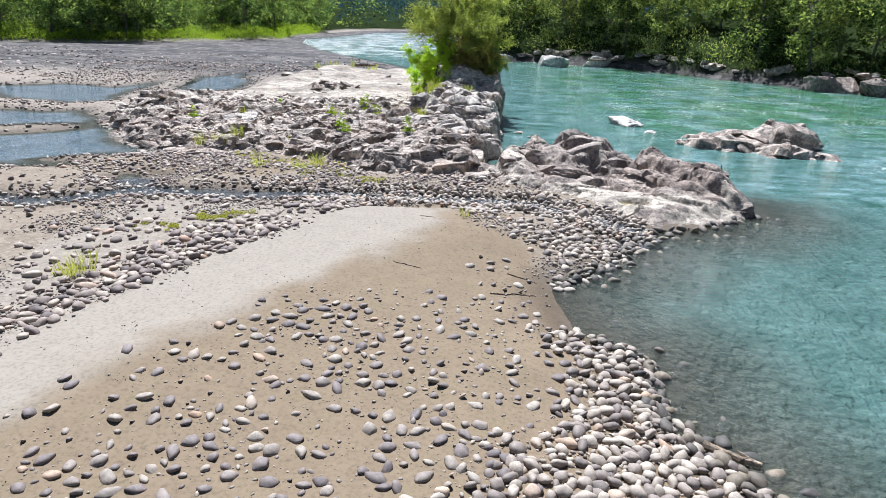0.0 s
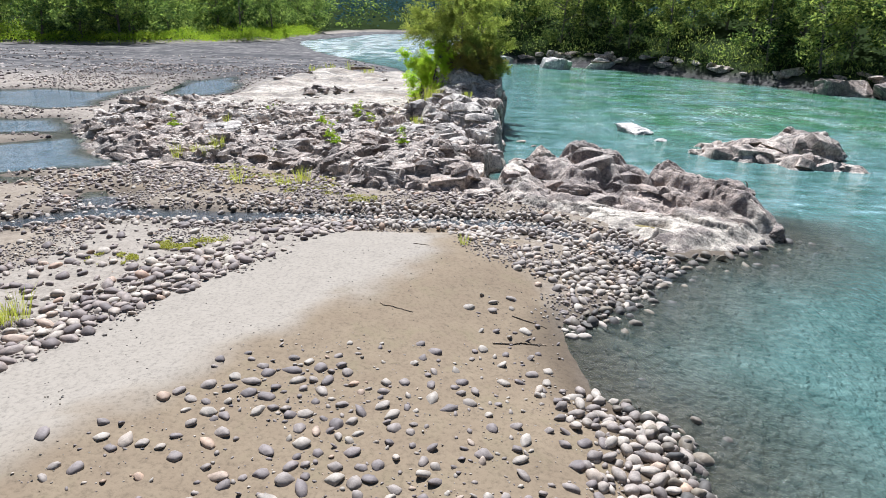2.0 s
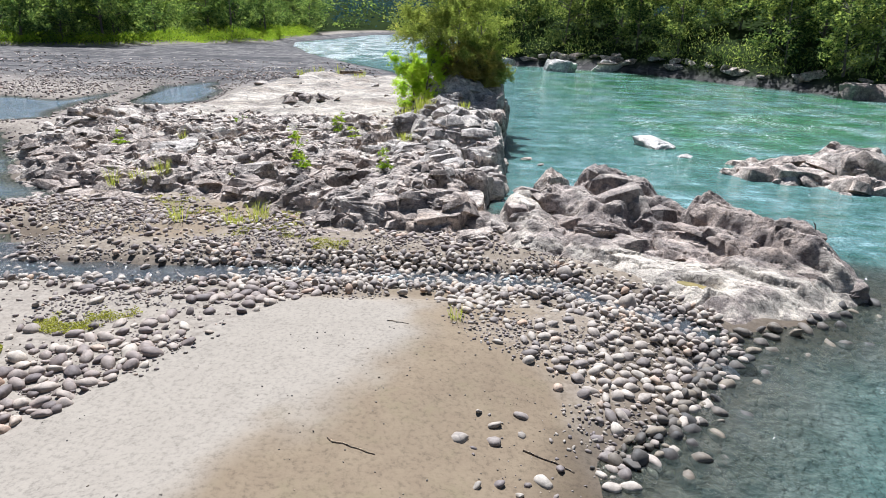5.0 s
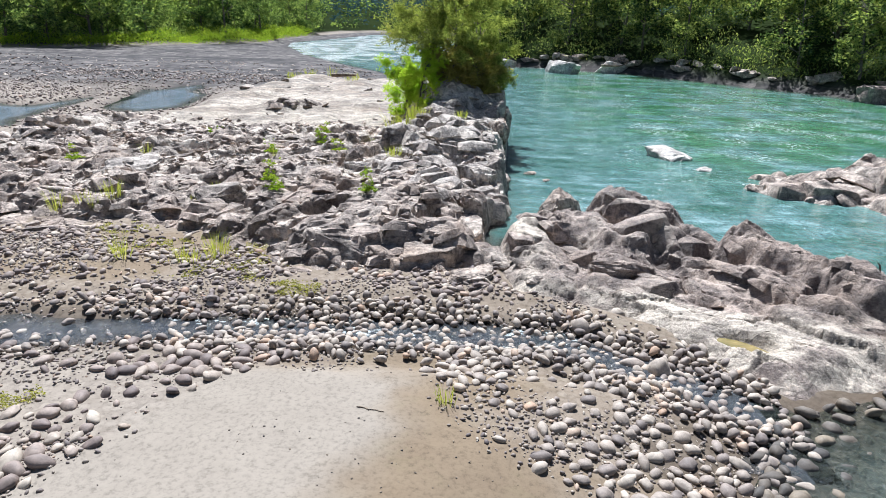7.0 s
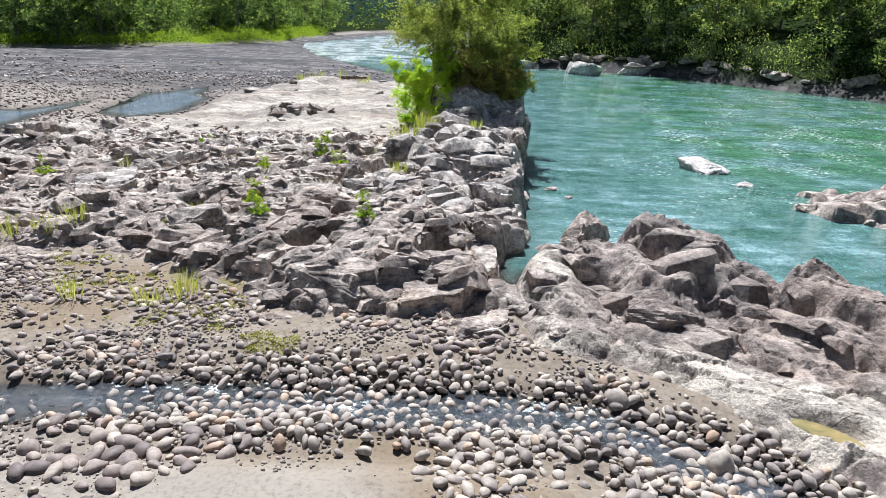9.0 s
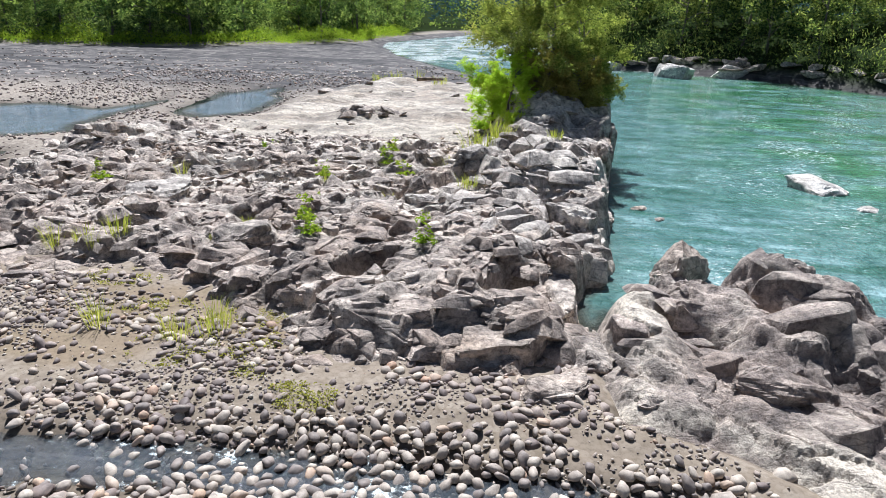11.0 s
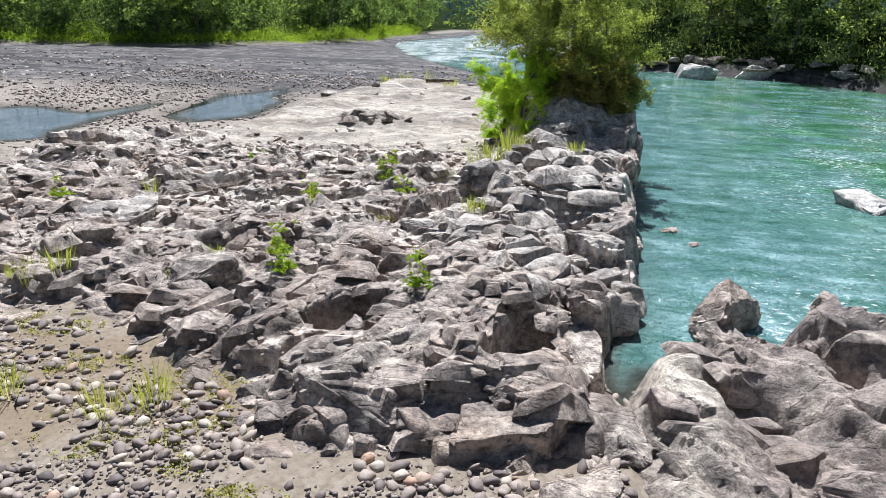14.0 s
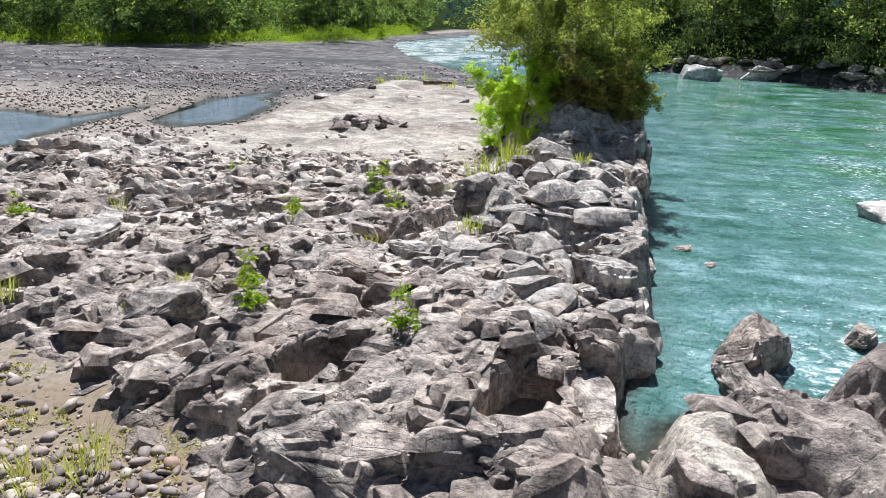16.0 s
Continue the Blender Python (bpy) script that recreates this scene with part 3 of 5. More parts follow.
d_bar, d_left, d_right = inside(BAR, GX, GY), inside(LEFT_FOREST, GX, GY), inside(RIGHT_BANK, GX, GY)
crest = [(-14, 6), (-9, 10.5), (-7.7, 13.6), (-5.8, 16.2), (-3.3, 19.8), (-1.3, 22.8), (0.8, 27.9)]
dry_side = inside(crest + [(-14, 30)], GX, GY) + 0.9 * fbm(GX / 1.5, GY / 1.5, 53)
creek_d = along(CREEK, GX, GY)
sand_far = smooth(0.15, 0.5, fbm(GX / 5.5, GY / 2.6, 57)) * smooth(44, 36, GY)
is_gravel = np.clip(smooth(0.3, -0.5, in_sand) * (1 - 0.9 * sand_far), 0, 1) * (0.55 + 0.45 * smooth(40, 60, GY))
is_plain = np.maximum(smooth(72, 92, GY + 8 * fbm(GX / 20, GY / 20, 59)) * smooth(1.0, -1.0, d_left), smooth(-6, -1, d_right))
low = np.minimum(GZ - WATER, np.where(creek_d < 4, GZ - creek_level(GX), 9))
for pond in (POND_FAR, POND_SLAB, POND_NEAR, POND_RILL):
    low = np.where(inside(pond, GX, GY) > -4, np.minimum(low, GZ + 0.5), low)
ground_mesh = sheet("ground", XS, YS, GZ, None, {
    "dry": smooth(-0.6, 0.9, dry_side), "gravel": is_gravel, "plain": is_plain,
    "wet": smooth(0.20, 0.02, low), "wood_shade": np.maximum(smooth(1.5, 5, d_left), smooth(0.3, 2.5, d_right))}, GROUND)
ground = tagged(new("ground", ground_mesh), "sandy gravel river bar with damp tan and dry grey sand", "river bar", kind="structure")


def lookup(x, y):
    """Height of the ground sheet."""
    i = np.clip(np.searchsorted(XS, x) - 1, 0, len(XS) - 2)
    j = np.clip(np.searchsorted(YS, y) - 1, 0, len(YS) - 2)
    u, v = (x - XS[i]) / (XS[i + 1] - XS[i]), (y - YS[j]) / (YS[j + 1] - YS[j])
    return (GZ[j, i] * (1 - u) + GZ[j, i + 1] * u) * (1 - v) + (GZ[j + 1, i] * (1 - u) + GZ[j + 1, i + 1] * u) * v


# ---- water ----
def water(name, xs, ys, level, near, material, label, foam_glint=None):
    gx, gy = np.meshgrid(xs, ys)
    gz = level(gx) if callable(level) else np.full(gx.shape, level)
    depth = gz - lookup(gx, gy)
    keep = (depth > -0.12) & near(gx, gy)
    attrs = {"depth": np.clip(depth, 0, 3), "foam_glint": foam_glint(gx, gy) if foam_glint else np.zeros(gx.shape), "far_green": smooth(5, 20, gx) * smooth(40, 66, gy), "stream": smooth(20, 42, gy + 0.3 * gx) * smooth(0.4, 1.6, depth)}
    mesh = sheet(name, xs, ys, gz, keep, attrs, material)
    return tagged(new(name, mesh), label, "water", kind="structure")


# Riffle foam, plus near sun sparkle and far sky glare painted as white.
def river_foam_glint(x, y):
    f = 0.2 * smooth(40, 62, y) * smooth(5, 16, x) + 0.7 * bell(x, y, 31, 44, 4, 3) + 2.4 * smooth(125, 165, y) * smooth(60, 0, x) + 0.5 * bell(x, y, 9.5, 43, 3, 3)
    return np.clip(f + 0.08 * bell(x, y, 34, 75, 24, 18) + 0.18 * smooth(14, 28, y), 0, 1)


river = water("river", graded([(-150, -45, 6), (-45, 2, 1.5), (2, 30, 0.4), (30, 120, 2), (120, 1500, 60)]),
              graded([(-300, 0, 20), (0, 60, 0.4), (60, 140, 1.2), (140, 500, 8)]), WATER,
              lambda x, y: inside(BAR, x, y) < 2.0, RIVER, "turquoise green river with small ripples and white riffles", river_foam_glint)
# The creek's white flecks are painted sun sparkle.
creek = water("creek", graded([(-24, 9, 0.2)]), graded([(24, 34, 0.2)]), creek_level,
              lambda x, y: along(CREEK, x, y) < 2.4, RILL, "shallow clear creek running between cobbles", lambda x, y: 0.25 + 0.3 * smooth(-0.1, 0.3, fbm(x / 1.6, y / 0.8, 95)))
for k, pond in enumerate((POND_FAR, POND_SLAB, POND_NEAR, POND_RILL)):
    px, py = [p[0] for p in pond], [p[1] for p in pond]
    water("pond", graded([(min(px) - 3, max(px) + 3, 0.4)]), graded([(min(py) - 3, max(py) + 3, 0.4)]), -0.5,
          lambda x, y, pond=pond: inside(pond, x, y) > -2.5, STILL, "still shallow pool of murky green water on the bar")


# ---- bedrock ----
def blocks(x, y, turn, seed, rough, dip=(0.05, -0.09)):
    """Jointed rock relief: tilted slabs split into smaller ones, with steep broken edges and open joints."""
    wx, wy = x + 0.12 * fbm(x / 1.1, y / 1.1, seed + 70), y + 0.12 * fbm(x / 1.1, y / 1.1, seed + 80)
    busy = smooth(-0.35, 0.1, fbm(x / 3.0, y / 3.0, seed + 60))
    a = piled(wx, wy, 2.6, seed, turn, 1.5, 0.14, dip, 0.12, 1.0)
    b, eb = facets(wx, wy, 1.3, seed + 9, turn + 14, 1.8, 0.18, dip, 0.22, 0.30)
    c, ec = facets(wx, wy, 0.55, seed + 18, turn - 12, 1.7, 0.26, dip, 0.24, 0.24)
    e, ee = facets(wx, wy, 0.24, seed + 27, turn + 8, 1.8, 0.30, dip, 0.24)
    h = 0.5 * a + b * (0.8 + 0.2 * busy) + c * (0.5 + 0.4 * busy) + e * (0.4 + 0.4 * busy)
    return rough * (h + 0.04 * fbm(x / 0.35, y / 0.22, seed + 40, 3))


PITS = [(-4.0, 38.3, 0.75, 0.7),
        (-1.9, 34.5, 0.8, 0.7),
        (-3.4, 34.2, 0.5, 0.4),
        (-1.7, 40.1, 0.5, 0.4),
        (-4.4, 37.0, 0.5, 0.5),
        (-0.1, 49.4, 0.8, 0.6),
        (-6.7, 38.9, 0.6, 0.4),
        (-0.7, 33.9, 0.4, 0.4),
        (-3.7, 38.8, 0.8, 0.6),
        (-5.1, 47.1, 1.0, 0.7),
        (-7.3, 48.4, 0.7, 0.6),
        (-0.4, 49.6, 0.7, 0.6),
        (-7.2, 42.1, 0.6, 0.4),
        (-12.9, 41.3, 0.8, 0.6),
        (-12.5, 48.3, 0.7, 0.5)]


def outcrop_height(x, y):
    d = inside(OUTCROP, x, y) + 0.6 * fbm(x / 1.5, y / 1.5, 101)
    slab = smooth(53, 57, y + 0.25 * x + 3 * fbm(x / 4, y / 3, 103)) * smooth(-1.8, -4.8, x + 1.5 * fbm(x / 3, y / 3, 104))
    base = 0.05 + 0.50 * smooth(0, 2.6, d) + 0.25 * smooth(-16, -8, x)
    base = base + 0.30 * bell(x, y, -3.0, 36.6, 4, 1.8) + np.interp(y, [42, 50, 55.4, 57.2, 62, 75, 90], [0.15, 1.35, 1.8, 2.6, 2.8, 2.0, 0.3]) * smooth(-3.6, -0.4, x)
    base = base - 1.7 * smooth(0.25, 0.6, bell(x, y, 0.25, 38.5, 0.75, 1.7, -15)) - 0.8 * smooth(0.3, 0.7, bell(x, y, 1.6, 35.7, 0.5, 1.1, -45)) - 0.35 * bell(x, y, 1.7, 43.0, 1.6, 1.4)
    for px, py, r, deep in PITS:
        base = base - 1.5 * deep * smooth(0.25, 0.62, bell(x, y, px, py, 1.15 * r, 0.75 * r, 25))
    base = base + 0.45 * bell(x, y, -2.6, 39.8, 2.2, 1.6) + 0.4 * bell(x, y, -0.4, 48.2, 1.8, 1.2) - 0.45 * bell(x, y, 2.3, 45.6, 1.5, 1.4) - 0.35 * slab
    left = smooth(-5.5, -10, x) * smooth(43, 39, y)
    rough = (1.0 - 0.72 * slab) * (1 - 0.3 * left)
    base = base - 0.35 * left
    h = base + blocks(x, y, 28, 200, rough) + 0.12 * fbm(x / 2.5, y / 2.5, 105)
    h = h + slab * (0.05 + 0.45 * fbm(x / 6, y / 3, 107) + 0.22 * fbm(x / 1.8, y / 1.2, 108) + 0.7 * bell(x, y, -12.4, 67.6, 1.6, 1.2))
    wall = inside(OUTCROP, x, y) + 0.55 * piled(x, y, 0.9, 251, 80, 1.4, 0.5, (0, 0), 0.3)
    edge = np.where((x > 1.5) & (y > 40.5), smooth(-0.55, 0.25, wall), smooth(-0.5, 0.6, d) * (0.62 + 0.38 * smooth(0, 2.8, d)))
    return -1.6 + (h + 1.6) * edge, slab


def jagged(xs, ys, amount, seed):
    gx, gy = np.meshgrid(xs, ys)
    return amount * fbm(gx / 0.7, gy / 0.7, seed), amount * fbm(gx / 0.7, gy / 0.7, seed + 5)


def eased(z):
    """Water-worn: each height shared a little with its neighbours."""
    p = np.pad(z, 1, mode="edge")
    return 0.72 * z + 0.055 * (p[:-2, 1:-1] + p[2:, 1:-1] + p[1:-1, :-2] + p[1:-1, 2:]) + 0.015 * (p[:-2, :-2] + p[2:, 2:] + p[2:, :-2] + p[:-2, 2:])


def rock_sheet(name, xs, ys, height, material, warp_amount, seed, worn=None):
    gx, gy = np.meshgrid(xs, ys)
    z = eased(height(gx, gy))
    keep = z > np.maximum(lookup(gx, gy) - 0.25, -1.5)
    attrs = {"worn": worn(gx, gy)} if worn else None
    return sheet(name, xs, ys, z, keep, attrs, material, True, jagged(xs, ys, warp_amount, seed), 26)


def outcrop_part(name, xs, ys, material, slab_side):
    gx, gy = np.meshgrid(xs, ys)
    z, slab = outcrop_height(gx, gy)
    z = eased(z)
    keep = (z > np.maximum(lookup(gx, gy) - 0.3, -1.5)) & ((slab > 0.5) if slab_side else (slab <= 0.5))
    worn = np.clip(0.85 * smooth(-0.15, 0.2, fbm(gx / 4, gy / 2.5, 310)) * smooth(40, 45, gy) + 0.85 * bell(gx, gy, 1.5, 46.5, 3.2, 5.5) * smooth(-0.3, 0.2, fbm(gx / 2, gy / 2, 313)), 0, 1)
    if slab_side:
        worn = np.clip(smooth(-0.15, 0.15, fbm(gx / 6, gy / 3, 312) + 0.35 * smooth(64, 55, gy + 0.25 * gx)), 0, 1)
    return sheet(name, xs, ys, z, keep, {"worn": worn}, material, True, jagged(xs, ys, 0.05, 301), 26)


outcrop = tagged(new("rock_outcrop"), "fractured grey bedrock outcrop with a sheer river cliff", "rock outcrop", kind="structure")
for name, xs, ys, material, side in (
        ("bedrock", graded([(-30, -15, 0.10), (-15, 6, 0.054)]), graded([(33, 46, 0.054), (46, 54, 0.075), (54, 66, 0.12), (66, 98, 0.4)]), ROCK, False),
        ("worn_slab", graded([(-27, -2, 0.25)]), graded([(49, 99, 0.3)]), SLAB, True)):
    ob = new(name, outcrop_part(name, xs, ys, material, side))
    ob.parent = outcrop


def dome(x, y, cx, cy, rx, ry, turn, top):
    """A steep-sided, flat-topped lump."""
    b = bell(x, y, cx, cy, rx, ry, turn)
    return top * smooth(0.15, 0.75, b)


def ridge(x, y, a, b, width):
    """A steep-sided crest of rock from one point and height to another."""
    dx, dy = b[0] - a[0], b[1] - a[1]
    k = np.clip(((x - a[0]) * dx + (y - a[1]) * dy) / (dx * dx + dy * dy), 0, 1)
    return (a[2] + (b[2] - a[2]) * k) * smooth(1.0, 0.4, np.hypot(x - a[0] - k * dx, y - a[1] - k * dy) / width)


def ledge_back(x, y):
    """How far behind the pale front band, in metres."""
    return y - np.interp(x, [2.5, 6, 7.7, 8.6, 9.8, 12, 14.5], [34.4, 34.0, 33.3, 32.5, 31.8, 31.3, 31.2]) + 0.7 * fbm(x / 1.5, y / 1.5, 114)


def ledge_height(x, y):
    d = inside(LEDGE_LINE, x, y) + 0.3 * fbm(x, y, 111)
    back = smooth(-0.2, 0.7, ledge_back(x, y))
    wx, wy = x + 0.4 * fbm(x / 1.3, y / 1.3, 116), y + 0.4 * fbm(x / 1.3, y / 1.3, 117)
    strip, joint = facets(wx, wy, 0.75, 430, -40, 4.0, 0.09, (0.0, 0.02), 0.13)
    sliver, crack = facets(wx, wy, 0.32, 440, -38, 3.0, 0.12, (0.0, 0.02), 0.12)
    h = -0.72 + 0.55 * smooth(-0.1, 1.1, d) + 0.14 * fbm(x / 1.6, y / 1.6, 112, 3)
    h = h + (strip + 0.7 * sliver - 0.16 * smooth(0.08, 0, joint) - 0.05 * smooth(0.08, 0, crack)) * smooth(0.0, 0.8, d)
    knob = np.maximum.reduce([ridge(wx, wy, (7.7, 39.9, 1.85), (10.4, 34.9, 0.45), 1.7), ridge(wx, wy, (11.4, 36.0, 1.35), (13.4, 33.4, 0.8), 1.5), ridge(wx, wy, (13.3, 33.0, 1.2), (14.5, 31.2, 0.5), 1.3),
                              ridge(wx, wy, (5.0, 40.0, 0.8), (7.4, 36.8, 0.5), 1.3), ridge(wx, wy, (3.3, 39.3, 0.55), (4.2, 36.4, 0.35), 1.1), ridge(wx, wy, (10.9, 33.6, 0.45), (13.2, 31.0, 0.25), 0.9)])
    h = h + (knob + 0.18 * back) * smooth(-0.3, 0.4, d) + (0.12 + 0.88 * np.clip(back, 0, 1)) * blocks(x, y, -38, 400, 0.82, (0.06, -0.03))
    pool = smooth(0.2, 0.7, bell(x, y, 9.0, 30.2, 0.9, 0.42, -42))
    h = h * (1 - pool) - 0.45 * pool
    return -1.6 + (h + 1.6) * smooth(-0.6, 0.1, d)


def ledge_worn(x, y):
    return np.clip(smooth(0.4, -0.5, ledge_back(x, y)) * smooth(-0.4, 0.05, fbm(x / 1.6, y / 0.9, 113)) + 1.1 * bell(x, y, 3.7, 37.5, 0.9, 2.4), 0, 1)


lx, ly = graded([(1.5, 15.8, 0.065)]), graded([(27, 42, 0.065)])
ledge = tagged(new("rock_ledge", rock_sheet("rock_ledge", lx, ly, ledge_height, LEDGE, 0.05, 311, ledge_worn)), "pale water-worn rock ledge with jagged knobs running into the river", "rock ledge", kind="structure")


pool_mesh = sheet("puddle", graded([(8.0, 10.0, 0.1)]), graded([(29.2, 31.2, 0.1)]), np.full((21, 21), -0.33), inside([(8.1, 30.9), (8.3, 31.1), (9.9, 29.8), (9.8, 29.3), (9.5, 29.3)], *np.meshgrid(graded([(8.0, 10.0, 0.1)]), graded([(29.2, 31.2, 0.1)]))) > 0,
                  {"depth": np.full((21, 21), 0.3)}, PUDDLE)
tagged(new("puddle", pool_mesh), "small ochre yellow rain puddle in the rock ledge", "puddle", kind="structure")


def islet(name, cx, cy, height, label, r):
    step = 0.09 if r < 4 else 0.14
    ob = new(name, rock_sheet(name, graded([(cx - r, cx + r, step)]), graded([(cy - r, cy + r, step)]), height, ROCK, 0.10, 321))
    return tagged(ob, label, "rock")


def islet_big(x, y):
    b = dome(x, y, 20.3, 50.5, 3.0, 3.0, 30, 0.9) + dome(x, y, 25.6, 51.5, 2.8, 2.8, -20, 1.9) + dome(x, y, 26.6, 46.6, 4.0, 2.2, -10, 0.5) + dome(x, y, 22.5, 47.0, 3.4, 2.0, -30, 0.5)
    return -1.3 + np.minimum(b, 2.6) + smooth(0.2, 0.7, b) * 1.2 * blocks(x, y, -35, 500, 1.0, (0.12, 0.0))


big_islet = islet("river_rock", 23.5, 49, islet_big, "large banded grey rock standing in the river rapids", 9)
# ---- angular blocks ----
def block_shape(seed, rounded=0.0, detail=1, bevel=True):
    rnd = random.Random(seed)
    bm = bmesh.new()
    for _ in range(18):
        v = Vector((rnd.uniform(-1, 1), rnd.uniform(-1, 1), rnd.uniform(-1, 1)))
        m = max(abs(v.x), abs(v.y), abs(v.z))
        bm.verts.new((v / m).lerp(v.normalized(), 0.25 + rounded) * 0.5)
    hull = bmesh.ops.convex_hull(bm, input=bm.verts)
    bmesh.ops.delete(bm, geom=[v for v in bm.verts if not v.link_faces], context="VERTS")
    bmesh.ops.dissolve_limit(bm, angle_limit=radians(14), verts=bm.verts, edges=bm.edges)
    if bevel:
        bmesh.ops.bevel(bm, geom=bm.edges[:], offset=0.035 + 0.05 * rounded, segments=1, profile=0.6, affect="EDGES")
    bmesh.ops.triangulate(bm, faces=bm.faces)
    if detail > 0 and rounded > 0:
        bmesh.ops.subdivide_edges(bm, edges=bm.edges, cuts=detail, use_grid_fill=True)
        beds = Vector((rnd.uniform(-0.4, 0.4), rnd.uniform(-0.4, 0.4), 1)).normalized()
        for v in bm.verts:
            s = v.co.dot(beds) * 6 + 1.2 * noise.noise(v.co * 2.0)
            v.co += v.co.normalized() * (0.045 * (s - math.floor(s) - 0.5) + 0.06 * noise.noise(v.co * 2.4 + Vector((seed, 0, 0))) + 0.03 * noise.noise(v.co * 6) + 0.02 * noise.noise(v.co * 15))
    for v in bm.verts:
        if v.co.length > 0.74:
            v.co *= 0.74 / v.co.length
    mesh = bpy.data.meshes.new("boulder")
    bm.to_mesh(mesh)
    bm.free()
    mesh.polygons.foreach_set("use_smooth", np.full(len(mesh.polygons), True))
    mesh.set_sharp_from_angle(angle=radians(20))
    return mesh


BLOCKS = [block_shape(700 + k) for k in range(12)]
BIG_BLOCKS = [block_shape(740 + k, 0.1, 4) for k in range(8)]
CHIPS = [block_shape(780 + k, 0.0, 0, False) for k in range(10)]
BANK_BLOCKS = [block_shape(760 + k, 0.1, 1) for k in range(6)]


def coated(mesh, material):
    mesh = mesh.copy()
    mesh.materials.append(material)
    return mesh


def rock_top(x, y):
    x, y = np.array([x * 1.0]), np.array([y * 1.0])
    return float(max(outcrop_height(x, y)[0][0], lookup(x, y)[0]))


def lay_blocks(parent, where, count, seed, box, sizes, height, material):
    rng = np.random.default_rng(seed)
    shapes = [coated(m, material) for m in BLOCKS]
    laid = 0
    while laid < count:
        x, y = rng.uniform(box[0], box[1]), rng.uniform(box[2], box[3])
        if rng.uniform() > where(np.array([x]), np.array([y]))[0]:
            continue
        s = sizes[0] + (sizes[1] - sizes[0]) * rng.uniform() ** 2.5
        ob = new("boulder", shapes[int(rng.integers(0, len(shapes)))])
        ob.parent = parent
        ob.matrix_basis = pose(x, y, height(x, y) + s * 0.08, rng.normal(0, 16), rng.normal(0, 16), rng.normal(28, 40)) \
            @ Matrix.Diagonal((s * rng.uniform(1.0, 1.7), s * rng.uniform(0.7, 1.1), s * rng.uniform(0.3, 0.6), 1))
        laid += 1


def rubble(name, parent, where, count, seed, box, sizes, height, material, label):
    """Small broken rock, joined."""
    rng = np.random.default_rng(seed)
    x, y = rng.uniform(box[0], box[1], count * 6), rng.uniform(box[2], box[3], count * 6)
    ok = rng.uniform(size=len(x)) < where(x, y)
    x, y = x[ok][:count], y[ok][:count]
    z = height(x, y)
    shapes = []
    for m in CHIPS:
        co = np.zeros(len(m.vertices) * 3, np.float32)
        m.vertices.foreach_get("co", co)
        shapes.append((co.reshape(-1, 3), np.array([p.vertices[:] for p in m.polygons])))
    cos, faces, at = [], [], 0
    for k in range(len(x)):
        c, f = shapes[int(rng.integers(0, len(shapes)))]
        s = sizes[0] + (sizes[1] - sizes[0]) * rng.uniform() ** 2.2
        m = np.array(Euler((rng.normal(0, 0.3), rng.normal(0, 0.3), rng.normal(0.5, 0.8))).to_matrix())
        p = (c * s * np.array([rng.uniform(0.9, 1.7), rng.uniform(0.7, 1.1), rng.uniform(0.3, 0.75)])) @ m.T
        cos.append(p + np.array([x[k], y[k], z[k] + s * 0.06]))
        faces.append(f + at)
        at += len(c)
    mesh = bpy.data.meshes.new(name)
    mesh_fill(mesh, np.concatenate(cos), np.concatenate(faces), False)
    mesh.materials.append(material)
    ob = tagged(new(name, mesh), label, kind="stuff")
    ob.parent = parent
    return ob


def joint_block(seed, bevel=True):
    """A piece of broken bedrock: crooked in plan, with a few sloping faces on top and steep sides."""
    rnd = random.Random(seed)
    bm = bmesh.new()
    n = rnd.randint(4, 7)
    turn = rnd.uniform(0, math.tau)
    slope = Vector((rnd.uniform(-0.5, 0.5), rnd.uniform(-0.5, 0.5), 0))
    for k in range(n):
        a = turn + math.tau * (k + rnd.uniform(-0.35, 0.35)) / n
        p = Vector((math.cos(a), math.sin(a), 0)) * rnd.uniform(0.34, 0.62)
        bm.verts.new(p + Vector((0, 0, rnd.uniform(-0.1, 0.36) + p.dot(slope))))
        bm.verts.new(p * 1.25 + Vector((0, 0, -0.6)))
    for k in range(rnd.randint(3, 5)):
        a, r = rnd.uniform(0, math.tau), rnd.uniform(0.08, 0.4)
        p = Vector((math.cos(a) * r, math.sin(a) * r, 0))
        bm.verts.new(p + Vector((0, 0, rnd.uniform(0.36, 0.54) + 0.7 * p.dot(slope))))
    bmesh.ops.convex_hull(bm, input=bm.verts)
    bmesh.ops.delete(bm, geom=[v for v in bm.verts if not v.link_faces], context="VERTS")
    bmesh.ops.dissolve_limit(bm, angle_limit=radians(9), verts=bm.verts, edges=bm.edges)
    if bevel:
        bmesh.ops.bevel(bm, geom=bm.edges[:], offset=0.028, segments=1, profile=0.6, affect="EDGES")
    bmesh.ops.triangulate(bm, faces=bm.faces)
    mesh = bpy.data.meshes.new("slab")
    bm.to_mesh(mesh)
    bm.free()
    mesh.polygons.foreach_set("use_smooth", np.full(len(mesh.polygons), True))
    mesh.set_sharp_from_angle(angle=radians(22))
    return mesh


JOINT_BLOCKS = [joint_block(820 + k) for k in range(28)]
SMALL_BLOCKS = [joint_block(820 + k, False) for k in range(28)]


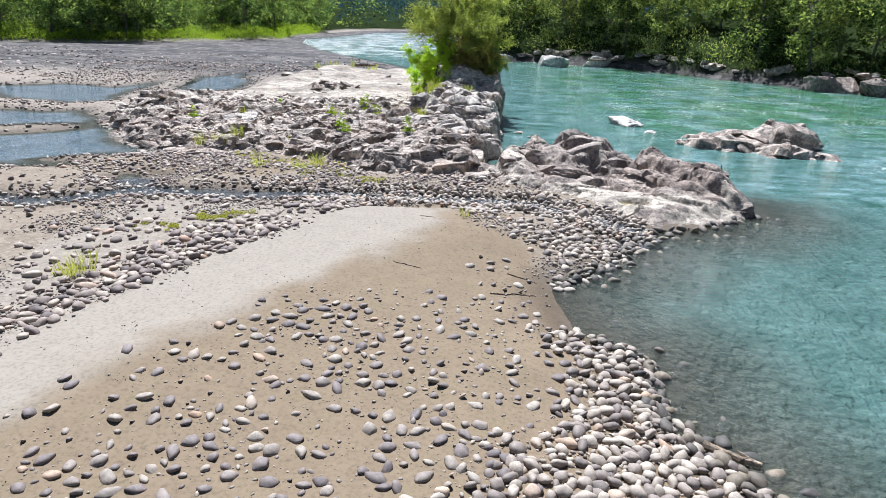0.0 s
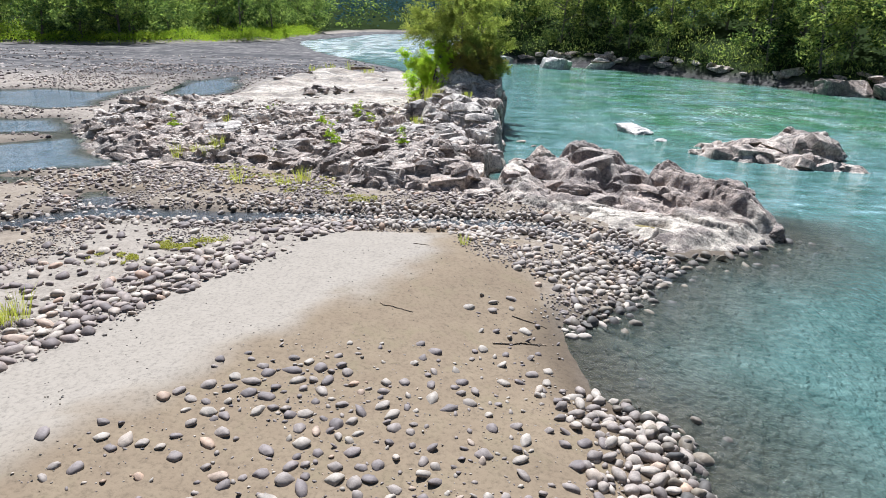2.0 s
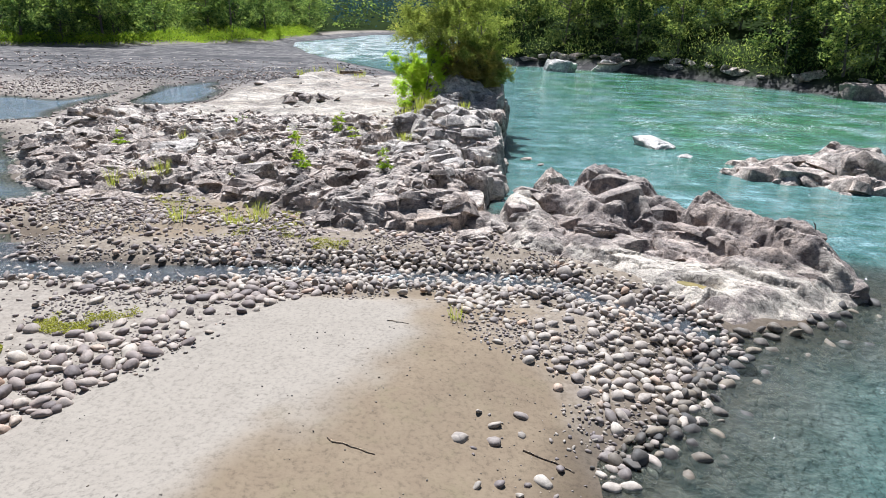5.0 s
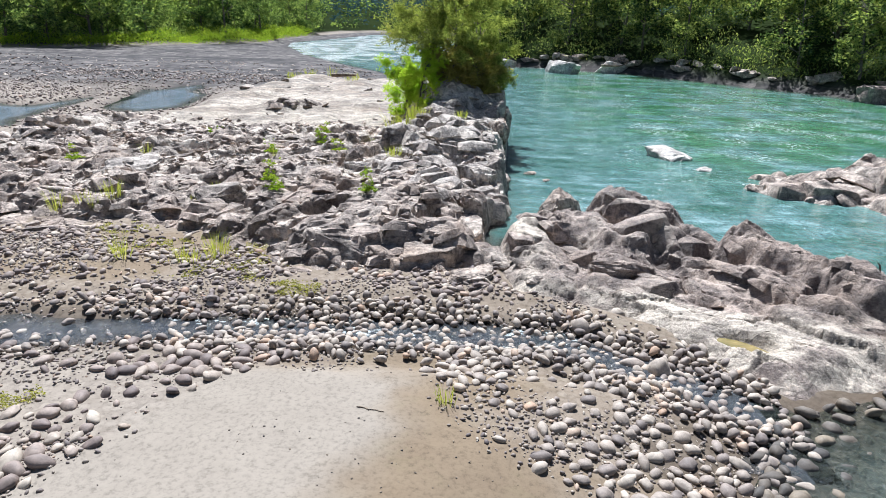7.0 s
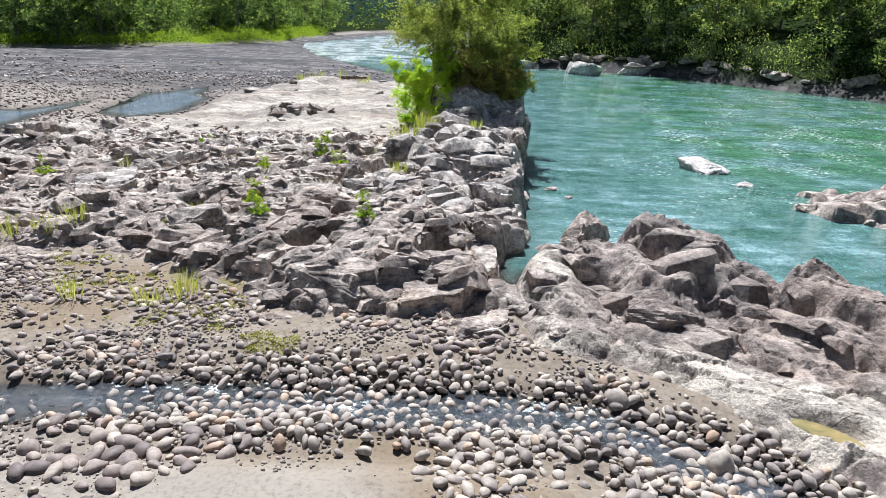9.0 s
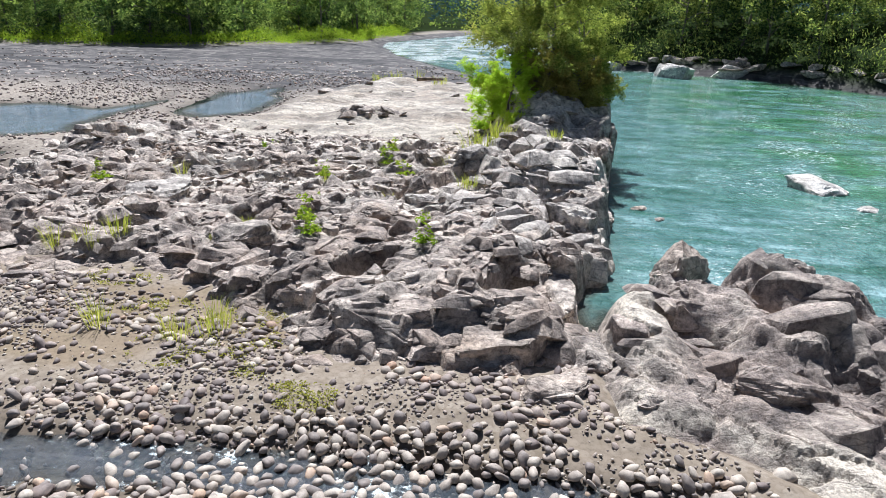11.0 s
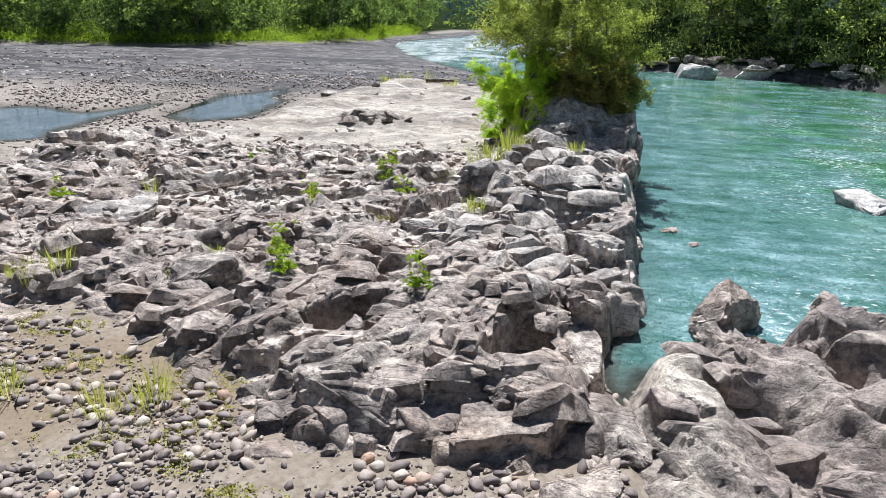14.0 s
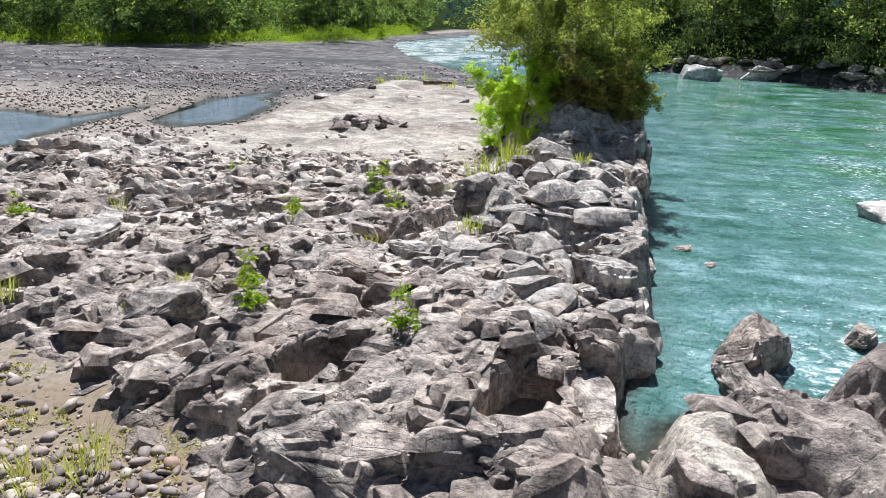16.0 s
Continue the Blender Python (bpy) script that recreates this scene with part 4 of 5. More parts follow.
def jointed(parent, name, label, where, count, singles, seed, box, sizes, power, proud, lean, turn, height, material):
    """Bedrock slabs bedded into a rock surface: the largest one by one, the rest joined."""
    rng = np.random.default_rng(seed)
    x, y = rng.uniform(box[0], box[1], count * 12), rng.uniform(box[2], box[3], count * 12)
    ok = rng.uniform(size=len(x)) < where(x, y)
    x, y = x[ok][:count], y[ok][:count]
    z = height(x, y)
    size = np.sort(sizes[0] + (sizes[1] - sizes[0]) * rng.uniform(size=len(x)) ** power)[::-1]
    coats = [coated(m, material) for m in JOINT_BLOCKS]
    shapes = []
    for m in JOINT_BLOCKS + SMALL_BLOCKS:
        co = np.zeros(len(m.vertices) * 3, np.float32)
        m.vertices.foreach_get("co", co)
        shapes.append((co.reshape(-1, 3), np.array([q.vertices[:] for q in m.polygons])))
    cos, faces, at = [], [], 0
    for k in range(len(x)):
        d = size[k]
        deep = d * rng.uniform(0.3, 0.7) * (0.75 if d > 0.8 else 1.0)
        rise = d * rng.uniform(*proud) - 0.5 * deep
        m = pose(x[k], y[k], z[k] + rise, rng.normal(-lean, 12), rng.normal(lean * 0.6, 12), turn + rng.normal(0, 35)) @ Matrix.Diagonal((d * rng.uniform(0.9, 1.7), d * rng.uniform(0.6, 1.1), deep, 1))
        i = int(rng.integers(0, 28))
        if k < singles:
            ob = new("slab", coats[i])
            ob.parent = parent
            ob.matrix_basis = m
        else:
            w = np.array(m)
            c, f = shapes[i + (28 if d < 0.7 else 0)]
            cos.append(c @ w[:3, :3].T + w[:3, 3])
            faces.append(f + at)
            at += len(c)
    mesh = bpy.data.meshes.new(name)
    mesh_fill(mesh, np.concatenate(cos), np.concatenate(faces), True)
    mesh.set_sharp_from_angle(angle=radians(22))
    mesh.materials.append(material)
    ob = tagged(new(name, mesh), label, kind="stuff")
    ob.parent = parent


def rock_tops(x, y):
    return np.maximum(outcrop_height(x, y)[0], lookup(x, y))


def on_outcrop(x, y):
    slab = outcrop_height(x, y)[1]
    return (inside(OUTCROP, x, y) > 0.5) * (1 - 0.95 * slab) * (0.08 + 0.92 * smooth(-0.05, 0.2, fbm(x / 3.5, y / 3.5, 260))) * (0.5 + 0.5 * smooth(41, 44, y - 0.15 * x)) * (x < 3.0) * ((y < 49.5) | (x < -2.0))


def hollow(x, y):
    deep = np.maximum(bell(x, y, 0.25, 38.5, 0.75, 1.7, -15), bell(x, y, 1.6, 35.7, 0.5, 1.1, -45))
    for px, py, r, _ in PITS:
        deep = np.maximum(deep, bell(x, y, px, py, 1.15 * r, 0.75 * r, 25))
    return deep


def bedrock_front(x, y):
    return (hollow(x, y) < 0.3) * (inside(OUTCROP, x, y) > 0.5) * (1 - outcrop_height(x, y)[1]) * smooth(44.5, 42.5, y + 0.15 * x) * (x < 2.6)


def bedrock_mid(x, y):
    return (hollow(x, y) < 0.3) * (inside(OUTCROP, x, y) > 0.4) * (1 - outcrop_height(x, y)[1]) * smooth(41.5, 43.5, y + 0.15 * x) * (x < 3.0) * smooth(58, 54, y)


lay_blocks(outcrop, on_outcrop, 60, 21, (-26, 3, 36, 60), (0.3, 0.8), rock_top, ROCK)
rubble("rubble", outcrop, on_outcrop, 4400, 22, (-27, 3, 34, 64), (0.06, 0.36), rock_tops, ROCK, "small angular rubble of broken grey rock")
jointed(outcrop, "bedrock_slabs", "jointed slabs of brown-grey bedrock", bedrock_front, 2600, 150, 31, (-20, 3, 33.5, 47), (0.16, 1.25), 2.8, (-0.12, 0.11), 5, 28, rock_tops, BROWN)
jointed(outcrop, "broken_slabs", "broken tilted slabs of grey bedrock", lambda x, y: bedrock_mid(x, y) * (x < -2.6 + 0.8 * fbm(x, y, 96)), 1600, 100, 32, (-27, -1, 41, 58), (0.2, 1.2), 3.2, (-0.02, 0.24), 6, 22, rock_tops, ROCK)
jointed(outcrop, "crest_slabs", "pale broken slabs along the cliff top", lambda x, y: bedrock_mid(x, y) * (x > -2.6 + 0.8 * fbm(x, y, 96)), 420, 60, 34, (-4, 3.1, 40.5, 58), (0.25, 1.7), 2.2, (-0.05, 0.2), 6, 22, rock_tops, CREST)
jointed(outcrop, "slab_rubble", "dark broken rocks on the worn slab", lambda x, y: np.maximum.reduce([smooth(0.3, 0.6, bell(x, y, -12.6, 67.8, 1.9, 1.1)), 0.5 * smooth(0.3, 0.6, bell(x, y, -8.5, 60.0, 2.6, 0.9)), 0.4 * smooth(0.3, 0.6, bell(x, y, -17.5, 62.0, 2.2, 1.0))]), 70, 40, 36, (-21, -5, 57, 71), (0.3, 1.3), 2.0, (0.0, 0.2), 8, 10, rock_tops, BROWN)
lay_blocks(outcrop, lambda x, y: outcrop_height(x, y)[1] * smooth(0.0, 0.3, fbm(x / 5, y / 4, 262)) * (inside(OUTCROP, x, y) > 1), 30, 23, (-22, -3, 54, 92), (0.25, 1.2), rock_top, ROCK)
big_rock = [coated(m, ROCK) for m in BIG_BLOCKS]
big_pale = [coated(m, LEDGE) for m in BIG_BLOCKS]
crest_rock = [coated(m, CREST) for m in BIG_BLOCKS]
white_rock = [coated(m, PALE) for m in BIG_BLOCKS]
for k, (x, y, z, sx, sy, sz, turn, tx, ty) in enumerate((
        (1.7, 39.6, -0.35, 1.4, 3.0, 1.1, 4, 3, 6), (1.6, 34.4, -0.4, 1.9, 1.3, 0.9, 15, 4, 0), (2.5, 36.6, -0.5, 1.0, 1.8, 0.8, 10, 0, 4),
        (2.2, 45.4, 0.35, 2.2, 2.8, 1.6, -8, -12, 5), (2.3, 43.3, -0.5, 1.9, 1.8, 1.2, 14, 0, 8), (-0.4, 49.6, 1.35, 1.6, 1.7, 1.4, 30, 0, 10),
        (1.0, 48.0, 1.0, 1.6, 1.9, 1.2, -20, -8, 0), (2.5, 49.6, 0.9, 1.7, 2.6, 1.7, 4, -8, 4), (-2.8, 35.9, 0.1, 2.4, 2.2, 1.2, 40, 22, 0),
        (-14.0, 44.2, 0.45, 3.0, 2.4, 1.4, 28, 12, 0), (-5.0, 43.6, 0.7, 1.9, 1.5, 0.9, 15, 0, 0), (-3.4, 45.0, 0.8, 1.5, 1.1, 0.9, -25, 8, 0),
        (3.2, 47.4, -0.1, 1.2, 2.2, 1.7, 8, 0, 6), (3.4, 50.4, 0.3, 1.1, 2.0, 2.4, -6, 0, 4), (3.6, 52.6, 1.4, 1.0, 1.9, 1.8, 10, 4, 0), (3.8, 54.8, 0.6, 1.2, 2.2, 2.8, -4, 0, 5),
        (4.1, 57.6, 1.2, 1.2, 2.4, 2.4, 6, 0, 5), (2.9, 44.6, -0.5, 1.2, 1.6, 1.2, 0, 0, 5), (3.5, 49.0, -0.5, 1.0, 1.8, 1.2, 14, 0, 0), (4.4, 60.5, 0.6, 1.4, 2.6, 2.6, 0, 0, 4),
        (0.2, 52.0, 1.6, 1.9, 2.0, 1.3, 20, -10, 6), (1.7, 51.2, 1.4, 1.8, 2.2, 1.2, -15, -8, 4), (2.6, 53.0, 1.5, 1.5, 2.4, 1.4, 5, -6, 4), (-1.0, 50.4, 1.2, 1.7, 1.5, 1.2, 40, -8, 0),
        (-8.5, 40.5, 0.6, 2.2, 1.3, 0.9, 35, -10, 0), (2.9, 53.0, 0.6, 1.5, 3.0, 2.6, 3, 0, 3))):
    ob = new("boulder", (crest_rock if 44 < y < 54 and x < 3.1 else big_rock)[k % 8])
    ob.parent = outcrop
    ob.matrix_basis = pose(x, y, z, tx, ty, turn) @ Matrix.Diagonal((sx, sy, sz, 1))
def sheer_block(plan, seed, material):
    """A large joint block: plan corners with their top heights; its sides lean slightly under."""
    rnd = random.Random(seed)
    bm = bmesh.new()
    cx, cy = sum(q[0] for q in plan) / len(plan), sum(q[1] for q in plan) / len(plan)
    for x, y, top in plan:
        bm.verts.new((x, y, top))
        bm.verts.new((cx + (x - cx) * 0.93, cy + (y - cy) * 0.93, -1.6))
    bmesh.ops.convex_hull(bm, input=bm.verts)
    bmesh.ops.dissolve_limit(bm, angle_limit=radians(3), verts=bm.verts, edges=bm.edges)
    bmesh.ops.bevel(bm, geom=bm.edges[:], offset=0.05, segments=2, profile=0.6, affect="EDGES")
    bmesh.ops.triangulate(bm, faces=bm.faces)
    for _ in range(4):
        bmesh.ops.subdivide_edges(bm, edges=[e for e in bm.edges if e.calc_length() > 0.22], cuts=1)
        bmesh.ops.triangulate(bm, faces=bm.faces)
    off = Vector((rnd.uniform(-9, 9), rnd.uniform(-9, 9), 0))
    for v in bm.verts:
        q = v.co + off
        v.co += Vector((noise.noise(q * 1.7), noise.noise(q * 1.7 + Vector((7, 0, 0))), 0.8 * noise.noise(q * 1.3 + Vector((0, 7, 0))))) * 0.10 + Vector((noise.noise(q * 5), noise.noise(q * 5 + off), noise.noise(q * 6))) * 0.035
    mesh = bpy.data.meshes.new("boulder")
    bm.to_mesh(mesh)
    bm.free()
    mesh.polygons.foreach_set("use_smooth", np.full(len(mesh.polygons), True))
    mesh.set_sharp_from_angle(angle=radians(26))
    mesh.materials.append(material)
    ob = new("boulder", mesh)
    ob.parent = outcrop


sheer_block([(-0.3, 39.7, 1.0), (-0.35, 38.0, 0.88), (-0.9, 37.25, 0.7), (-1.9, 37.7, 0.75), (-2.3, 40.6, 1.2), (-1.3, 41.5, 1.15)], 3, ROCK)
sheer_block([(1.25, 37.1, 0.55), (1.6, 36.3, 0.45), (1.0, 35.35, 0.35), (-0.6, 34.9, 0.2), (-0.9, 36.7, 0.45), (0.2, 37.3, 0.55)], 5, ROCK)
for shape, x, y, z, sx, sy, sz, turn, label in (
        (2, 15.6, 58.6, -0.66, 2.2, 3.0, 0.95, 30, "pale blocky boulder awash in the river"), (5, 16.9, 54.8, -0.86, 1.7, 1.2, 0.5, 10, "flat pale rock just breaking the river surface"),
        (4, 5.9, 43.1, -0.45, 1.7, 3.1, 2.3, -22, "steep banded grey boulder standing in the river"), (7, 5.5, 41.7, -0.7, 1.3, 1.8, 1.3, 20, "lower grey boulder leaning on the banded river boulder"),
        (1, 9.2, 45.2, -0.72, 1.1, 0.9, 0.9, 40, "small brown rock poking out of the river"), (6, 5.6, 52.1, -0.8, 0.9, 0.6, 0.35, 0, "low dark rock awash beside the river cliff"),
        (3, 6.3, 50.6, -0.82, 0.8, 0.5, 0.3, 60, "low dark rock awash beside the river cliff")):
    ob = new("river_rock", (white_rock if shape in (2, 5) else big_rock)[shape])
    ob.matrix_basis = pose(x, y, z, 4, 3, turn) @ Matrix.Diagonal((sx, sy, sz, 1))
    tagged(ob, label, "rock")
for k, (x, y, z, sx, sy, sz, turn, tx, ty) in enumerate((
        (7.9, 39.9, 0.55, 2.0, 1.7, 1.9, 20, -12, 8), (6.7, 35.0, 0.02, 2.1, 1.3, 1.0, -20, 8, 5), (5.3, 38.5, 0.1, 1.9, 1.7, 1.2, 35, -20, 0),
        (11.6, 36.0, 0.25, 1.7, 1.6, 1.6, -30, -14, 10), (13.5, 33.0, 0.2, 1.6, 1.5, 1.5, -35, -8, 6), (14.4, 31.0, -0.5, 1.4, 1.3, 0.8, 0, 0, 8), (4.2, 34.6, -0.45, 1.7, 1.1, 0.7, 10, -8, 0))):
    ob = new("boulder", (big_pale if k % 3 else big_rock)[(k + 3) % 8])
    ob.parent = ledge
    ob.matrix_basis = pose(x, y, z, tx, ty, turn) @ Matrix.Diagonal((sx, sy, sz, 1))

jointed(ledge, "ledge_slabs", "broken slabs of grey rock on the ledge", lambda x, y: (inside(LEDGE_LINE, x, y) > 0.5) * smooth(-0.2, 0.5, ledge_back(x, y)), 110, 50, 33, (2, 15.5, 30, 41.5), (0.25, 1.6), 2.4, (-0.08, 0.14), 6, -38, ledge_height, LEDGE)

jointed(big_islet, "broken_rock", "tilted slabs of banded grey rock", lambda x, y: 1.0 * (islet_big(x, y) > -0.55), 70, 30, 35, (17, 31, 43, 55), (0.7, 2.6), 1.8, (-0.13, 0.05), 6, -30, islet_big, BROWN)

# ---- plants ----
RNG = np.random.default_rng(7)


def leaf_mesh(name, centres, size, material, flat=0.4, rng=RNG, narrow=0.45):
    """Many small leaves, each a bent diamond."""
    n = len(centres)
    a = rng.normal(size=(n, 3))
    a[:, 2] *= flat
    a /= np.linalg.norm(a, axis=1)[:, None]
    b = np.cross(a, rng.normal(size=(n, 3)))
    b /= np.linalg.norm(b, axis=1)[:, None] + 1e-9
    s = size * rng.uniform(0.6, 1.3, (n, 1))
    n3 = np.cross(a, b)
    co = np.stack([centres - a * s, centres + b * s * narrow + n3 * s * 0.15, centres + a * s, centres - b * s * narrow + n3 * s * 0.15], 1).reshape(-1, 3)
    mesh = bpy.data.meshes.new(name)
    mesh_fill(mesh, co, np.arange(n * 4).reshape(n, 4), False)
    mesh.materials.append(material)
    return mesh


def tube(bm, path, r0, r1, sides=6):
    rings = []
    for k, p in enumerate(path):
        d = (path[min(k + 1, len(path) - 1)] - path[max(k - 1, 0)]).normalized()
        side = d.orthogonal().normalized()
        up = d.cross(side)
        r = r0 + (r1 - r0) * k / (len(path) - 1)
        rings.append([bm.verts.new(p + (side * math.cos(a) + up * math.sin(a)) * r) for a in [math.tau * q / sides for q in range(sides)]])
    for a, b in zip(rings, rings[1:]):
        for q in range(sides):
            bm.faces.new((a[q], a[(q + 1) % sides], b[(q + 1) % sides], b[q]))
    bm.faces.new(rings[-1])


def tree(name, height, spread, leaves, size, material, seed, label, low=0.3, trunk=0.25, category="tree", narrow=0.45):
    rng = np.random.default_rng(seed)
    rnd = random.Random(seed)
    top = new(name)
    bm = bmesh.new()
    lean = Vector((rnd.uniform(-.1, .1), rnd.uniform(-.1, .1), 0))
    spine = [Vector((0, 0, -0.5)) + (Vector((0, 0, 1)) + lean) * (height * 0.85 * k / 6) + Vector((rnd.uniform(-.2, .2), rnd.uniform(-.2, .2), 0)) * (k / 6) for k in range(7)]
    tube(bm, spine, trunk, trunk * 0.25)
    tips = []
    for k in range(14):
        f = rnd.uniform(low * 0.8, 1.0)
        p = spine[0].lerp(spine[-1], f)
        ang = rnd.uniform(0, math.tau)
        out = spread * rnd.uniform(0.45, 1.1) * (1.15 - 0.6 * abs(f - 0.5))
        q = p + Vector((math.cos(ang) * out, math.sin(ang) * out, height * rnd.uniform(0.03, 0.16)))
        tube(bm, [p, p.lerp(q, 0.5) + Vector((0, 0, 0.1 * out)), q], trunk * 0.4, trunk * 0.08, 5)
        tips += [q, p.lerp(q, 0.6)]
    part("trunk", bm, BARK, top)
    clumps = np.array([[*v] for v in tips] + [[rng.normal(0, spread * 0.4), rng.normal(0, spread * 0.4), height * rng.uniform(low, 1.0)] for _ in range(12)])
    radius = spread * rng.uniform(0.14, 0.40, len(clumps))
    # twigs fan out from each clump, with the leaves strung along them
    weight = radius ** 2 * np.where(clumps[:, 2] < 11, 1.0, 0.3)
    twigs = 420
    root = rng.choice(len(clumps), twigs, p=weight / weight.sum())
    d = rng.normal(size=(twigs, 3)) * 0.8 + np.array([0, 0, 0.45])
    d[:, :2] += 0.8 * clumps[root, :2] / (np.linalg.norm(clumps[root, :2], axis=1)[:, None] + 0.3 * spread)
    d /= np.linalg.norm(d, axis=1)[:, None]
    reach = radius[root] * rng.uniform(0.7, 1.9, twigs)
    pick = rng.integers(0, twigs, leaves)
    at = rng.uniform(0.0, 1.0, leaves) ** 0.8
    c = clumps[root[pick]] + d[pick] * (reach[pick] * at)[:, None] + rng.normal(size=(leaves, 3)) * (0.055 * spread * (1.15 - 0.6 * at))[:, None]
    c[:, 2] = np.maximum(c[:, 2] - 0.25 * radius[root[pick]] * at ** 2, 0.1)
    crown = new("crown", leaf_mesh("crown", c, size, material, 0.7, rng, narrow))
    crown.parent = top
    return tagged(top, label, category)


# ---- forest on both banks ----
def tree_kinds(material, seed, label):
    return [tree("tree", h, s, 3400, 0.30, material, seed + k, label, low)
            for k, (h, s, low) in enumerate(((17, 5.5, 0.12), (21, 6.0, 0.2), (14, 5.0, 0.08), (12, 5.2, 0.05)))]


TREE_KINDS = tree_kinds(LEAF_SHADED, 40, "tall dark green riverside forest tree")
LIT_KINDS = tree_kinds(LEAF_LIT, 50, "tall mid-green forest tree behind the gravel plain")


def plant_row(outline, inner, count, seed, xlim, ylim, group, kinds):
    rng = np.random.default_rng(seed)
    done, tries = [], 0
    while len(done) < count and tries < 60000:
        tries += 1
        x, y = rng.uniform(*xlim), rng.uniform(*ylim)
        d = float(inside(outline, np.array([x]), np.array([y]))[0])
        if not inner[0] < d < inner[1] or any((x - a) ** 2 + (y - b) ** 2 < 16 + 0.25 * d for a, b in done):
            continue
        done.append((x, y))
        z = float(lookup(np.array([x]), np.array([y]))[0])
        kind = kinds[int(rng.integers(0, len(kinds)))]
        s = rng.uniform(0.75, 1.15)
        m = pose(x, y, z - 0.3, 0, 0, rng.uniform(0, 360)) @ Matrix.Diagonal((s * rng.uniform(0.9, 1.15), s, s, 1))
        ob = copy_thing(kind, m)
        ob.matrix_basis = m
        tagged(ob, group=group)


plant_row(RIGHT_BANK, (2.6, 20), 56, 3, (-5, 88), (72, 240), "forest on the far river bank", TREE_KINDS)
plant_row(LEFT_FOREST, (5, 26), 62, 5, (-130, -20), (110, 262), "forest behind the gravel plain", LIT_KINDS)
for k, kind in enumerate(TREE_KINDS + LIT_KINDS):
    bx, by = ((75, 104)[k % 2] + 6 * k, 125 + 9 * k) if k < 4 else (-75 - 14 * (k - 4), 150 + 3 * k)
    kind.matrix_basis = pose(bx, by, float(lookup(np.array([bx * 1.0]), np.array([by * 1.0]))[0]) - 0.3)


def canopy(name, outline, lo, hi, count, seed, xlim, ylim, label, lift, size, material):
    """Far woods: leaf clumps over the rising ground."""
    rng = np.random.default_rng(seed)
    x, y = rng.uniform(*xlim, count * 6), rng.uniform(*ylim, count * 6)
    d = inside(outline, x, y)
    ok = (d > lo) & (d < hi)
    x, y = x[ok][:count], y[ok][:count]
    dome, gap = facets(x, y, 8.0, seed, 0, 1.0, 0.1)
    z = lookup(x, y) + lift * (0.45 + 0.4 * dome + 0.6 * np.sqrt(np.clip(gap, 0, 1))) * rng.uniform(0.55, 1.0, len(x))
    ob = new(name, leaf_mesh(name, np.stack([x, y, z], -1), size, material, 0.5, rng))
    return tagged(ob, label, "forest", kind="stuff")


canopy("far_woods", LEFT_FOREST, 12, 120, 40000, 61, (-260, -30), (130, 330), "mid-green woods behind the gravel plain", 16, 0.7, LEAF_LIT)
canopy("far_hill_woods", LEFT_FOREST, 3, 420, 40000, 63, (-190, 160), (296, 760), "hazy blue-green wooded hill beyond the river bend", 18, 1.0, LEAF_HAZE)
canopy("bank_woods", RIGHT_BANK, 14, 90, 42000, 62, (-10, 200), (70, 300), "dense dark forest rising behind the river bank", 15, 0.5, LEAF_SHADED)


def undergrowth(name, outline, lo, hi, count, height, seed, xlim, ylim, label, material, size):
    rng = np.random.default_rng(seed)
    x, y = rng.uniform(*xlim, count * 8), rng.uniform(*ylim, count * 8)
    d = inside(outline, x, y)
    ok = (d > lo) & (d < hi)
    x, y = x[ok][:count], y[ok][:count]
    z = lookup(x, y) + height * rng.uniform(0.0, 1.0, len(x)) * (0.6 + 0.6 * vnoise(x / 4, y / 4, seed))
    ob = new(name, leaf_mesh(name, np.stack([x, y, z], -1), size, material, 1.6, rng, 0.3))
    return tagged(ob, label, "plants", kind="stuff")


undergrowth("cane_thicket", LEFT_FOREST, 0.3, 7, 60000, 3.2, 71, (-200, -30), (105, 235), "bright green cane thicket along the gravel plain", LEAF_BRIGHT, 0.24)
undergrowth("bank_undergrowth", RIGHT_BANK, 1.8, 8, 30000, 5.0, 72, (-5, 95), (65, 240), "dark undergrowth hanging over the river bank", LEAF_SHADED, 0.26)

undergrowth("forest_undergrowth", LEFT_FOREST, 6, 24, 20000, 4.0, 73, (-140, -20), (105, 262), "mid-green undergrowth between the trees behind the plain", LEAF_LIT, 0.36)

